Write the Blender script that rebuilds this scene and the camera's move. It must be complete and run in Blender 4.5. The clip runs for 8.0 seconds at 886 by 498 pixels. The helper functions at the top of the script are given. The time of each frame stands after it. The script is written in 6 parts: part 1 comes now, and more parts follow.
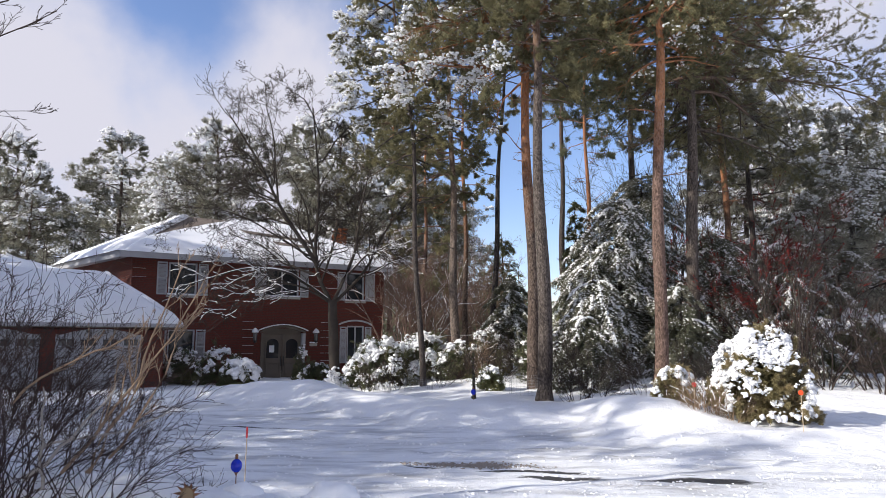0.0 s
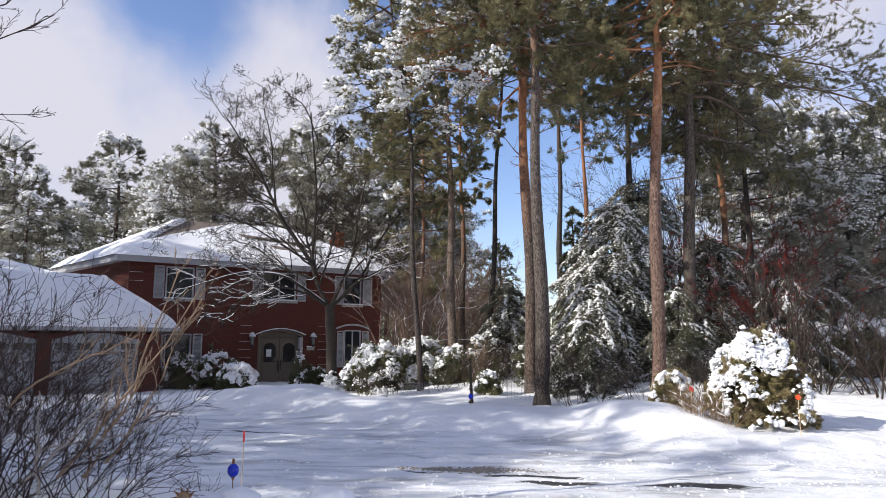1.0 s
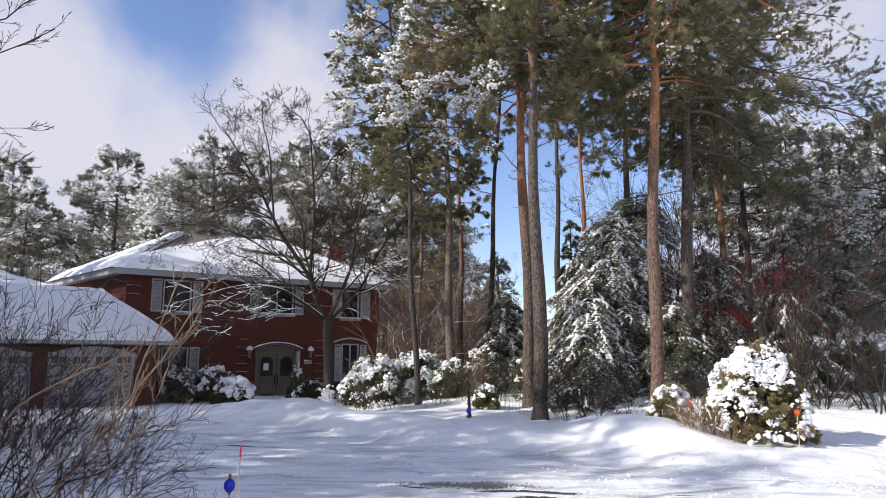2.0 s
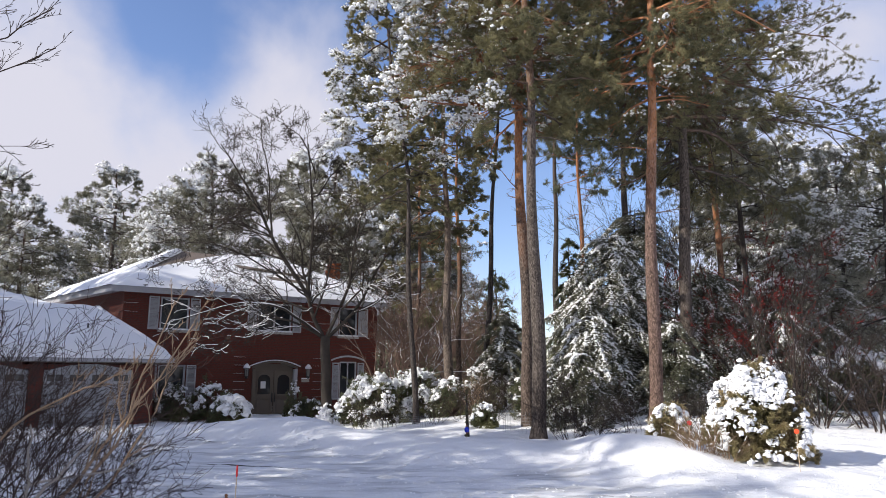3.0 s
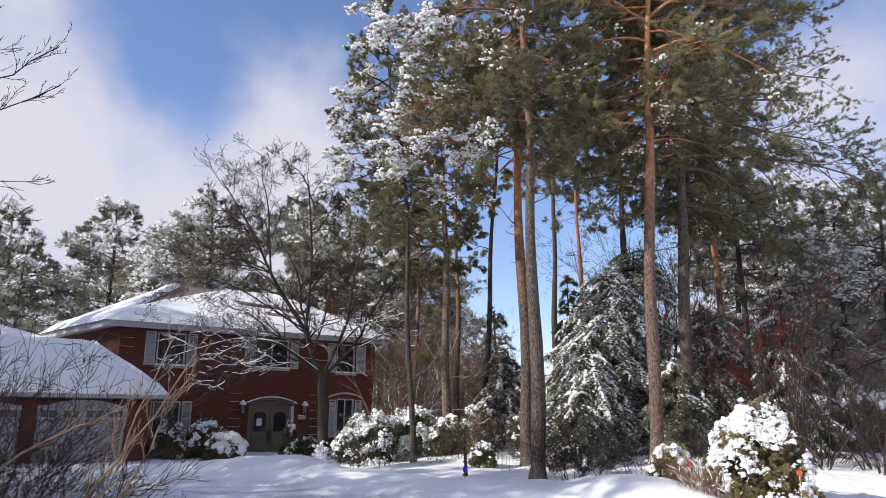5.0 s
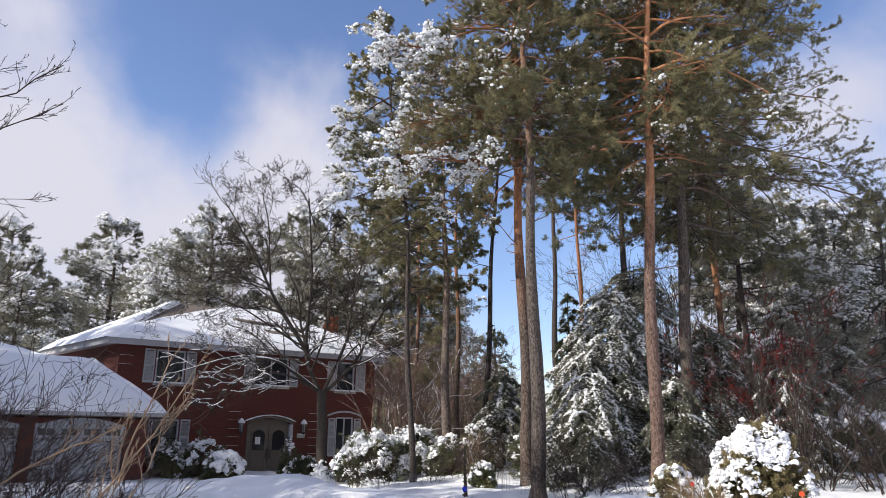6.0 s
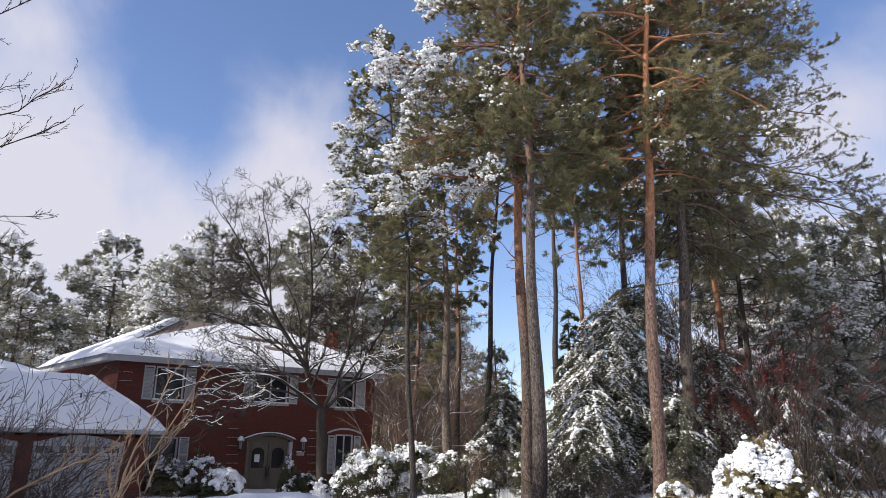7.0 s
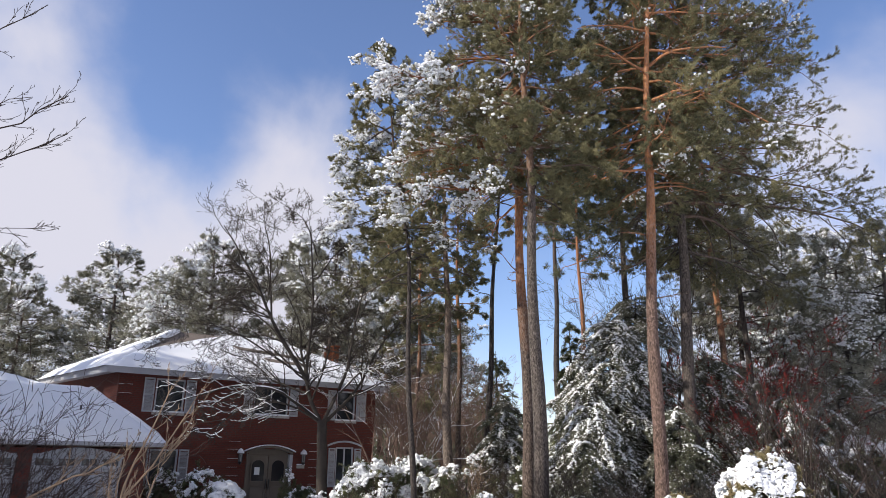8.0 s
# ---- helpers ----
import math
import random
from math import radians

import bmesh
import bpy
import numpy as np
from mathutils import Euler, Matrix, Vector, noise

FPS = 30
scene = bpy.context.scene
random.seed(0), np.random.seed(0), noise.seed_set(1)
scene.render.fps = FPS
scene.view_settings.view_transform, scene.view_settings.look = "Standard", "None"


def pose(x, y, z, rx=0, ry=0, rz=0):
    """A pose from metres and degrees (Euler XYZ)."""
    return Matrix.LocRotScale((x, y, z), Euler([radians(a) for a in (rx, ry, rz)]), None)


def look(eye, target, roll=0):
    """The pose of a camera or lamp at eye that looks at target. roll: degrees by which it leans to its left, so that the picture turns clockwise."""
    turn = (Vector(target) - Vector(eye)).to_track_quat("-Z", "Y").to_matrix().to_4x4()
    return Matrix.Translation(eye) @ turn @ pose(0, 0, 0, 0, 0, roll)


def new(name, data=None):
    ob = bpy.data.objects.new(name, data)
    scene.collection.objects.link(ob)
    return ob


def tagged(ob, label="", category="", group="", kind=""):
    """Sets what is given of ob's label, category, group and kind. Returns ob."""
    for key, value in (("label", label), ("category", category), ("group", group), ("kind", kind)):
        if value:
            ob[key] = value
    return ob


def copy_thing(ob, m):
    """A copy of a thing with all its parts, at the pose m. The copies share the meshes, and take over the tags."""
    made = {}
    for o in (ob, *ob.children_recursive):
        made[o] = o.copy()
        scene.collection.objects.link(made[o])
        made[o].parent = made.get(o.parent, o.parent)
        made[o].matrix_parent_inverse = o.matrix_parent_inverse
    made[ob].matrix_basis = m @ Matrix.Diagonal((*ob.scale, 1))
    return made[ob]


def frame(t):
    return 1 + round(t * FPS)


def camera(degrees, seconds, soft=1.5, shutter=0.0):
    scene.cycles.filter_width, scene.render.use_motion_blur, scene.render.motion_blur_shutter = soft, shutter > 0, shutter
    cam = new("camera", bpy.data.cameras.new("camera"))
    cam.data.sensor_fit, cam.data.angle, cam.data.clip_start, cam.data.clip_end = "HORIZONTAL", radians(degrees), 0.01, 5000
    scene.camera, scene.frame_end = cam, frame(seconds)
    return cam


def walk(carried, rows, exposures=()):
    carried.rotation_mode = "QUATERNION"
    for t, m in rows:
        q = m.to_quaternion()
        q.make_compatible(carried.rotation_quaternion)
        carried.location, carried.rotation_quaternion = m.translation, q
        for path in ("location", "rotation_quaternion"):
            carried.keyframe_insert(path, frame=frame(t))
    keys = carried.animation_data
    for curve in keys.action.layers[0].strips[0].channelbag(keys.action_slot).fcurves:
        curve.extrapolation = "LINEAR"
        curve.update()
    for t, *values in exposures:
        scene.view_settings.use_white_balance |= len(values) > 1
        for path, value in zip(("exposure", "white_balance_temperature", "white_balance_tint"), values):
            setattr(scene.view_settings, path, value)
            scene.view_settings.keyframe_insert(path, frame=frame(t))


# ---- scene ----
cam = camera(63.0, 8.0, 0.5)
EYE = 1.7
# seconds, then the turn of the camera in degrees: tilt from straight down, lean, heading
ROWS = [
    (0.0, 96.900, -0.248, -0.030), (0.5, 96.970, -0.260, -0.148), (1.0, 97.228, -0.294, -0.234), (1.5, 97.682, -0.345, -0.316),
    (3.0, 99.698, -0.420, -0.568), (3.5, 100.347, -0.470, -0.625), (4.0, 101.080, -0.549, -0.665), (4.5, 101.828, -0.627, -0.700),
    (6.0, 103.971, -0.865, -0.755), (6.5, 104.646, -0.868, -0.758), (7.0, 105.246, -0.825, -0.725), (7.5, 105.766, -0.842, -0.702),
    (8.0, 106.190, -0.905, -0.668),
]
# the arms lift the camera a few centimetres while it tilts up
walk(cam, [(t, pose(-0.0022 * (rx - 96.9), 0, EYE + 0.0045 * (rx - 96.9), rx, ry, rz)) for t, rx, ry, rz in ROWS])

# ---- light ----
SUN_AZ, SUN_EL = radians(-112), radians(31)  # compass angle from straight ahead, to the left and a little behind; height
sun_from = Vector((math.sin(SUN_AZ) * math.cos(SUN_EL), math.cos(SUN_AZ) * math.cos(SUN_EL), math.sin(SUN_EL)))
sun_data = bpy.data.lights.new("sun", "SUN")
sun_data.energy, sun_data.angle, sun_data.color = 5.6, radians(0.53), (1.0, 0.945, 0.86)
new("sun", sun_data).matrix_world = look(sun_from * 60, (0, 0, 0))

world = bpy.data.worlds.new("winter_sky")
scene.world = world
world.use_nodes = True
wn, wl = world.node_tree.nodes, world.node_tree.links
wn.clear()


def wnode(kind, **values):
    n = wn.new(kind)
    for key, value in values.items():
        n.inputs[key].default_value = value
    return n


def toward(az, el):
    """A direction from compass angle (from straight ahead, to the right) and height."""
    a, e = radians(az), radians(el)
    return (math.sin(a) * math.cos(e), math.cos(a) * math.cos(e), math.sin(e))


def wmath(how, a, b):
    n = wn.new("ShaderNodeMath")
    n.operation = how
    for k, val in ((0, a), (1, b)):
        if isinstance(val, (int, float)):
            n.inputs[k].default_value = val
        else:
            wl.new(val, n.inputs[k])
    return n.outputs[0]


w_out = wn.new("ShaderNodeOutputWorld")
w_sky = wn.new("ShaderNodeTexSky")
w_sky.sky_type, w_sky.sun_disc = "NISHITA", False
w_sky.sun_elevation, w_sky.sun_rotation = SUN_EL, SUN_AZ
w_sky.air_density, w_sky.dust_density, w_sky.ozone_density = 1.0, 0.3, 3.0
w_tint = wn.new("ShaderNodeMix")
w_tint.data_type, w_tint.blend_type = "RGBA", "MULTIPLY"
w_tint.inputs[0].default_value, w_tint.inputs[7].default_value = 1.0, (1.05, 0.98, 1.09, 1)
w_bg = wnode("ShaderNodeBackground", Strength=0.174)
w_cloud = wnode("ShaderNodeBackground", Color=(0.865, 0.858, 0.985, 1), Strength=0.84)
w_mix = wn.new("ShaderNodeMixShader")
w_co = wn.new("ShaderNodeTexCoord")
way = w_co.outputs["Generated"]
w_sep = wn.new("ShaderNodeSeparateXYZ")
wl.new(way, w_sep.inputs[0])
w_big = wnode("ShaderNodeTexNoise", Scale=3.2, Detail=8.0, Roughness=0.50, Distortion=0.25)
wl.new(way, w_big.inputs["Vector"])
cover = wmath("SUBTRACT", wmath("MULTIPLY", w_big.outputs["Fac"], 1.7), 0.30)
# thin cloud banks: direction, tightness, weight (the last ones are the clear gaps)
for az, el, tight, weight in ((-31, 19, 26, 0.34), (-13.5, 21, 110, 0.42), (-12, 13, 90, 0.25), (-10, 8, 40, 0.25), (29.5, 24, 300, 0.28), (27, 25, 60, 0.10), (34, 14, 40, 0.25), (-20.5, 24, 240, -0.30), (-18.5, 17, 420, -0.16), (-21, 31, 160, -0.14), (-4, 31, 30, -0.40), (24, 36, 30, -0.25), (4, 14, 50, -0.10)):
    dot = wn.new("ShaderNodeVectorMath")
    dot.operation = "DOT_PRODUCT"
    wl.new(way, dot.inputs[0])
    dot.inputs[1].default_value = toward(az, el)
    cover = wmath("ADD", cover, wmath("MULTIPLY", wmath("EXPONENT", wmath("MULTIPLY", wmath("SUBTRACT", dot.outputs["Value"], 1.0), tight), 0.0), weight))
# extra cloud behind the camera, out of view, added to whiten the skylight
cover = wmath("ADD", cover, wmath("MULTIPLY", wmath("MAXIMUM", wmath("SUBTRACT", 0.45, w_sep.outputs[1]), 0.0), 0.18))
w_range = wn.new("ShaderNodeMapRange")
w_range.interpolation_type = "SMOOTHSTEP"
w_range.inputs["From Min"].default_value, w_range.inputs["From Max"].default_value = 0.46, 0.98
wl.new(cover, w_range.inputs["Value"])
wl.new(w_sky.outputs["Color"], w_tint.inputs[6])
wl.new(w_tint.outputs[2], w_bg.inputs["Color"])
wl.new(w_range.outputs[0], w_mix.inputs["Fac"])
wl.new(w_bg.outputs[0], w_mix.inputs[1])
wl.new(w_cloud.outputs[0], w_mix.inputs[2])
wl.new(w_mix.outputs[0], w_out.inputs["Surface"])


# ---- materials ----
class Mat:
    """A node material round one Principled shader."""

    def __init__(self, name, rough=0.7, metal=0.0, spec=0.5):
        self.m = bpy.data.materials.new(name)
        self.m.use_nodes = True
        self.n, self.l = self.m.node_tree.nodes, self.m.node_tree.links
        self.p = self.n["Principled BSDF"]
        self.p.inputs["Roughness"].default_value = rough
        self.p.inputs["Metallic"].default_value = metal
        self.p.inputs["Specular IOR Level"].default_value = spec

    def node(self, kind, **values):
        n = self.n.new(kind)
        for key, value in values.items():
            n.inputs[key].default_value = value
        return n

    def coord(self, which="Object", scale=(1, 1, 1), turn=(0, 0, 0)):
        c, mp = self.n.new("ShaderNodeTexCoord"), self.n.new("ShaderNodeMapping")
        mp.inputs["Scale"].default_value = scale
        mp.inputs["Rotation"].default_value = turn
        self.l.new(c.outputs[which], mp.inputs["Vector"])
        return mp.outputs["Vector"]

    def noise(self, vec, scale, detail=4.0, rough=0.55, distortion=0.0):
        n = self.node("ShaderNodeTexNoise", Scale=scale, Detail=detail, Roughness=rough, Distortion=distortion)
        self.l.new(vec, n.inputs["Vector"])
        return n.outputs["Fac"]

    def ramp(self, fac, stops):
        r = self.n.new("ShaderNodeValToRGB")
        e = r.color_ramp.elements
        while len(e) < len(stops):
            e.new(0.5)
        for el, (pos, col) in zip(e, stops):
            el.position, el.color = pos, (*col, 1)
        self.l.new(fac, r.inputs["Fac"])
        return r.outputs["Color"]

    def mix(self, fac, a, b, how="MIX"):
        m = self.n.new("ShaderNodeMix")
        m.data_type, m.blend_type = "RGBA", how
        for k, val in ((0, fac), (6, a), (7, b)):
            if isinstance(val, (int, float)):
                m.inputs[k].default_value = val
            elif isinstance(val, tuple):
                m.inputs[k].default_value = (*val, 1)
            else:
                self.l.new(val, m.inputs[k])
        return m.outputs[2]

    def maths(self, how, a, b):
        m = self.n.new("ShaderNodeMath")
        m.operation = how
        for k, val in ((0, a), (1, b)):
            if isinstance(val, (int, float)):
                m.inputs[k].default_value = val
            else:
                self.l.new(val, m.inputs[k])
        return m.outputs[0]

    def bump(self, height, strength, distance=0.02, onto=None):
        b = self.node("ShaderNodeBump", Strength=strength, Distance=distance)
        self.l.new(height, b.inputs["Height"])
        if onto is not None:
            self.l.new(onto, b.inputs["Normal"])
        return b.outputs["Normal"]

    def done(self, color=None, normal=None, rough=None):
        if isinstance(color, tuple):
            self.p.inputs["Base Color"].default_value = (*color, 1)
        elif color is not None:
            self.l.new(color, self.p.inputs["Base Color"])
        if normal is not None:
            self.l.new(normal, self.p.inputs["Normal"])
        if rough is not None:
            self.l.new(rough, self.p.inputs["Roughness"])
        return self.m


def plain(name, a, b, scale=6.0, rough=0.6, bump=0.15, metal=0.0):
    """Paint, plastic or cloth with a little mottling."""
    k = Mat(name, rough, metal)
    v = k.coord()
    n = k.noise(v, scale, 5)
    return k.done(k.mix(n, a, b), k.bump(k.noise(v, scale * 9, 3), bump, 0.004))


def snow_material(name, tint=(0.895, 0.897, 0.905)):
    k = Mat(name, 0.65, 0.0, 0.3)
    v = k.coord()
    col = k.mix(k.noise(v, 1.7, 5), tint, tuple(c * 0.95 for c in tint))
    n1 = k.bump(k.noise(v, 5.0, 6, 0.6), 0.35, 0.05)
    return k.done(col, k.bump(k.noise(v, 60.0, 4, 0.65), 0.25, 0.006, n1))


def ground_material():
    k = Mat("snow_ground", 0.65, 0.0, 0.3)
    v = k.coord()
    att = k.n.new("ShaderNodeAttribute")
    att.attribute_name = "wear_and_sun"
    sep = k.n.new("ShaderNodeSeparateColor")
    k.l.new(att.outputs["Color"], sep.inputs[0])
    packed, bare, dirt = sep.outputs[0], sep.outputs[1], sep.outputs[2]
    fresh = k.mix(k.noise(v, 1.1, 5), (0.90, 0.902, 0.91), (0.85, 0.853, 0.865))
    streak = k.noise(k.coord("Object", (0.5, 2.6, 1), (0, 0, radians(12))), 1.1, 5, 0.58)
    pack_col = k.ramp(streak, [(0.32, (0.42, 0.42, 0.43)), (0.46, (0.70, 0.71, 0.73)), (0.58, (0.86, 0.87, 0.89))])
    col = k.mix(packed, fresh, pack_col)
    fine = k.noise(k.coord("Object", (1.2, 5.0, 1), (0, 0, radians(12))), 5.0, 6, 0.7)
    edge = k.ramp(k.maths("ADD", k.maths("MULTIPLY", fine, 0.9), k.maths("SUBTRACT", bare, 0.95)), [(0.02, (0, 0, 0)), (0.16, (1, 1, 1))])
    asphalt = k.ramp(k.noise(v, 35, 4), [(0.3, (0.028, 0.028, 0.03)), (0.7, (0.075, 0.072, 0.07))])
    col = k.mix(edge, col, asphalt)
    dirt_fac = k.maths("MULTIPLY", dirt, k.ramp(k.noise(v, 9, 5, 0.7), [(0.42, (0, 0, 0)), (0.62, (1, 1, 1))]))
    col = k.mix(dirt_fac, col, (0.20, 0.155, 0.11))
    n1 = k.bump(k.noise(v, 3.2, 8, 0.66), 0.6, 0.10)
    n2 = k.bump(k.noise(v, 38.0, 4, 0.65), 0.35, 0.010, n1)
    return k.done(col, n2)


def bark_material(name, low=(0.082, 0.066, 0.056), high=(0.30, 0.15, 0.08), z0=7.5, z1=12.0):
    """Pine bark: grey-brown plates below, thin orange bark above."""
    k = Mat(name, 0.9, 0.0, 0.2)
    v = k.coord("Object", (1, 1, 0.42))
    plates = k.noise(v, 17.0, 6, 0.66, 0.7)
    sep = k.n.new("ShaderNodeSeparateXYZ")
    k.l.new(k.coord(), sep.inputs[0])
    wav = k.noise(k.coord("Object", (1, 1, 0.5)), 1.6, 3)
    h = k.maths("ADD", sep.outputs[2], k.maths("MULTIPLY", k.maths("SUBTRACT", wav, 0.5), 5.0))
    up = k.n.new("ShaderNodeMapRange")
    up.inputs["From Min"].default_value, up.inputs["From Max"].default_value = z0, z1
    k.l.new(h, up.inputs["Value"])
    base = k.mix(up.outputs[0], low, high)
    dark = k.mix(up.outputs[0], tuple(c * 0.35 for c in low), tuple(c * 0.45 for c in high))
    col = k.mix(k.ramp(plates, [(0.36, (0, 0, 0)), (0.56, (1, 1, 1))]), dark, base)
    col = k.mix(k.ramp(k.noise(v, 34, 4, 0.7), [(0.47, (0, 0, 0)), (0.70, (1, 1, 1))]), col, tuple(min(c * 2.1 + 0.03, 0.5) for c in low))
    return k.done(col, k.bump(plates, 0.9, 0.03))


def needle_material(name, dark, light, tip):
    k = Mat(name, 0.55, 0.0, 0.35)
    geo = k.n.new("ShaderNodeNewGeometry")
    v = k.coord()
    a = k.mix(geo.outputs["Random Per Island"], dark, light)
    col = k.mix(k.ramp(k.noise(v, 1.1, 3), [(0.42, (0, 0, 0)), (0.68, (1, 1, 1))]), a, tip)
    k.done(col)
    tr = k.node("ShaderNodeBsdfTranslucent")
    mixer = k.n.new("ShaderNodeMixShader")
    mixer.inputs[0].default_value = 0.28
    k.l.new(col, tr.inputs["Color"])
    k.l.new(k.p.outputs[0], mixer.inputs[1])
    k.l.new(tr.outputs[0], mixer.inputs[2])
    k.l.new(mixer.outputs[0], k.n["Material Output"].inputs["Surface"])
    return k.m


def twig_material(name, a, b):
    k = Mat(name, 0.9, 0.0, 0.1)
    v = k.coord()
    return k.done(k.mix(k.noise(v, 3.0, 4), a, b), k.bump(k.noise(v, 60, 3), 0.4, 0.004))


def brick_material(name="red_brick", lift=1.0):
    k = Mat(name, 0.88, 0.0, 0.25)
    tex = k.n.new("ShaderNodeTexBrick")
    c = k.n.new("ShaderNodeTexCoord")
    sep, com = k.n.new("ShaderNodeSeparateXYZ"), k.n.new("ShaderNodeCombineXYZ")
    k.l.new(c.outputs["Object"], sep.inputs[0])
    k.l.new(k.maths("ADD", sep.outputs[0], sep.outputs[1]), com.inputs[0])
    k.l.new(sep.outputs[2], com.inputs[1])
    k.l.new(com.outputs[0], tex.inputs["Vector"])
    for key, value in (("Scale", 1.0), ("Mortar Size", 0.009), ("Brick Width", 0.21), ("Row Height", 0.073), ("Bias", -0.1)):
        tex.inputs[key].default_value = value
    v = k.coord()
    hue = k.noise(v, 0.9, 4)
    k.l.new(k.mix(hue, (0.170 * lift, 0.040 * lift ** 1.2, 0.026), (0.135 * lift, 0.031 * lift ** 1.2, 0.020)), tex.inputs["Color1"])
    k.l.new(k.mix(hue, (0.115 * lift, 0.028 * lift ** 1.2, 0.020), (0.185 * lift, 0.048 * lift ** 1.2, 0.028)), tex.inputs["Color2"])
    tex.inputs["Mortar"].default_value = (0.09, 0.058, 0.048, 1)
    col = k.mix(k.ramp(k.noise(v, 14, 5), [(0.4, (0, 0, 0)), (0.75, (1, 1, 1))]), tex.outputs["Color"], (0.085, 0.03, 0.022))
    inv = k.maths("SUBTRACT", 1.0, tex.outputs["Fac"])
    return k.done(col, k.bump(inv, 0.6, 0.008))


def shingle_material():
    k = Mat("taupe_shingles", 0.92, 0.0, 0.2)
    tex = k.n.new("ShaderNodeTexBrick")
    k.l.new(k.coord("Object", (1, 1.2, 1)), tex.inputs["Vector"])
    for key, value in (("Scale", 1.0), ("Mortar Size", 0.012), ("Brick Width", 0.3), ("Row Height", 0.14)):
        tex.inputs[key].default_value = value
    tex.inputs["Color1"].default_value, tex.inputs["Color2"].default_value = (0.20, 0.16, 0.13, 1), (0.15, 0.12, 0.10, 1)
    tex.inputs["Mortar"].default_value = (0.05, 0.042, 0.036, 1)
    v = k.coord()
    col = k.mix(k.noise(v, 25, 4), tex.outputs["Color"], (0.22, 0.18, 0.15), "MIX")
    return k.done(col, k.bump(k.noise(v, 60, 3), 0.4, 0.01))


def glass_material(name):
    """A window pane before a dark room."""
    k = Mat(name, 0.05, 0.0, 0.5)
    v = k.coord()
    return k.done(k.mix(k.noise(v, 1.3, 2), (0.012, 0.014, 0.017), (0.03, 0.032, 0.036)), k.bump(k.noise(v, 0.9, 2), 0.06, 0.02))


SNOW = snow_material("snow_lumps")
ROOF_SNOW = snow_material("roof_snow", (0.905, 0.907, 0.915))
GROUND = ground_material()
BARK = bark_material("pine_bark")
BARK_ORANGE = bark_material("orange_pine_bark", (0.092, 0.067, 0.053), (0.37, 0.15, 0.062), 4.5, 8.0)
BARK_DARK = bark_material("dark_pine_bark", (0.055, 0.045, 0.04), (0.11, 0.07, 0.05), 8, 14)
MAPLE_BARK = twig_material("grey_maple_bark", (0.036, 0.030, 0.025), (0.085, 0.072, 0.062))
TWIG_DARK = twig_material("dark_twigs", (0.034, 0.026, 0.024), (0.072, 0.056, 0.048))
TWIG_SHRUB = twig_material("shrub_twigs", (0.038, 0.026, 0.024), (0.080, 0.058, 0.050))
TWIG_BROWN = twig_material("brown_twigs", (0.155, 0.104, 0.082), (0.27, 0.185, 0.145))
TWIG_TAN = twig_material("tan_birch_branches", (0.22, 0.145, 0.092), (0.34, 0.25, 0.175))
TWIG_RED = twig_material("red_berries", (0.25, 0.032, 0.026), (0.15, 0.022, 0.02))
NEEDLES = needle_material("pine_needles", (0.050, 0.053, 0.028), (0.25, 0.235, 0.125), (0.31, 0.275, 0.14))
NEEDLES_DARK = needle_material("dark_pine_needles", (0.06, 0.068, 0.038), (0.175, 0.18, 0.10), (0.15, 0.15, 0.085))
FROSTED = needle_material("snow_dusted_needles", (0.075, 0.076, 0.05), (0.30, 0.285, 0.205), (0.39, 0.38, 0.32))
SPRUCE = needle_material("spruce_needles", (0.048, 0.060, 0.034), (0.15, 0.165, 0.085), (0.19, 0.185, 0.08))
CEDAR = needle_material("cedar_leaves", (0.115, 0.095, 0.045), (0.36, 0.31, 0.15), (0.40, 0.31, 0.17))
BRICK = brick_material()
# the house's brick again, its colour lifted to stand for sun on the chimney
CHIMNEY_BRICK = brick_material("sunlit_brick", 2.1)
SHINGLE = shingle_material()
GLASS = glass_material("dark_window_glass")
WHITE = plain("white_trim_paint", (0.46, 0.46, 0.47), (0.39, 0.39, 0.40), 3)
FASCIA = plain("grey_white_fascia", (0.40, 0.395, 0.41), (0.32, 0.315, 0.33), 3)
GARAGE_WHITE = plain("garage_door_paint", (0.39, 0.40, 0.42), (0.34, 0.35, 0.37), 2)
TAUPE = plain("taupe_door_paint", (0.15, 0.12, 0.09), (0.122, 0.098, 0.074), 3)
BLACK = plain("black_iron", (0.015, 0.015, 0.016), (0.03, 0.03, 0.03), 8, 0.4)
STONE = plain("pale_stone", (0.45, 0.42, 0.38), (0.36, 0.33, 0.30), 7, 0.85)
PAPER = plain("paper", (0.80, 0.80, 0.78), (0.74, 0.74, 0.72), 4)


# ---- building tools ----
def put_mesh(name, verts, faces, material, parent=None, smooth=True):
    """A mesh object from arrays: verts (n, 3), faces (m, 3) or (m, 4)."""
    verts, faces = np.asarray(verts, np.float32), np.asarray(faces, np.int32)
    me = bpy.data.meshes.new(name)
    me.vertices.add(len(verts))
    me.vertices.foreach_set("co", verts.ravel())
    k = faces.shape[1]
    me.loops.add(faces.size)
    me.loops.foreach_set("vertex_index", faces.ravel())
    me.polygons.add(len(faces))
    me.polygons.foreach_set("loop_start", np.arange(0, faces.size, k, dtype=np.int32))
    me.polygons.foreach_set("use_smooth", np.full(len(faces), smooth))
    me.materials.append(material)
    me.update(calc_edges=True)
    ob = new(name, me)
    ob.parent = parent
    return ob


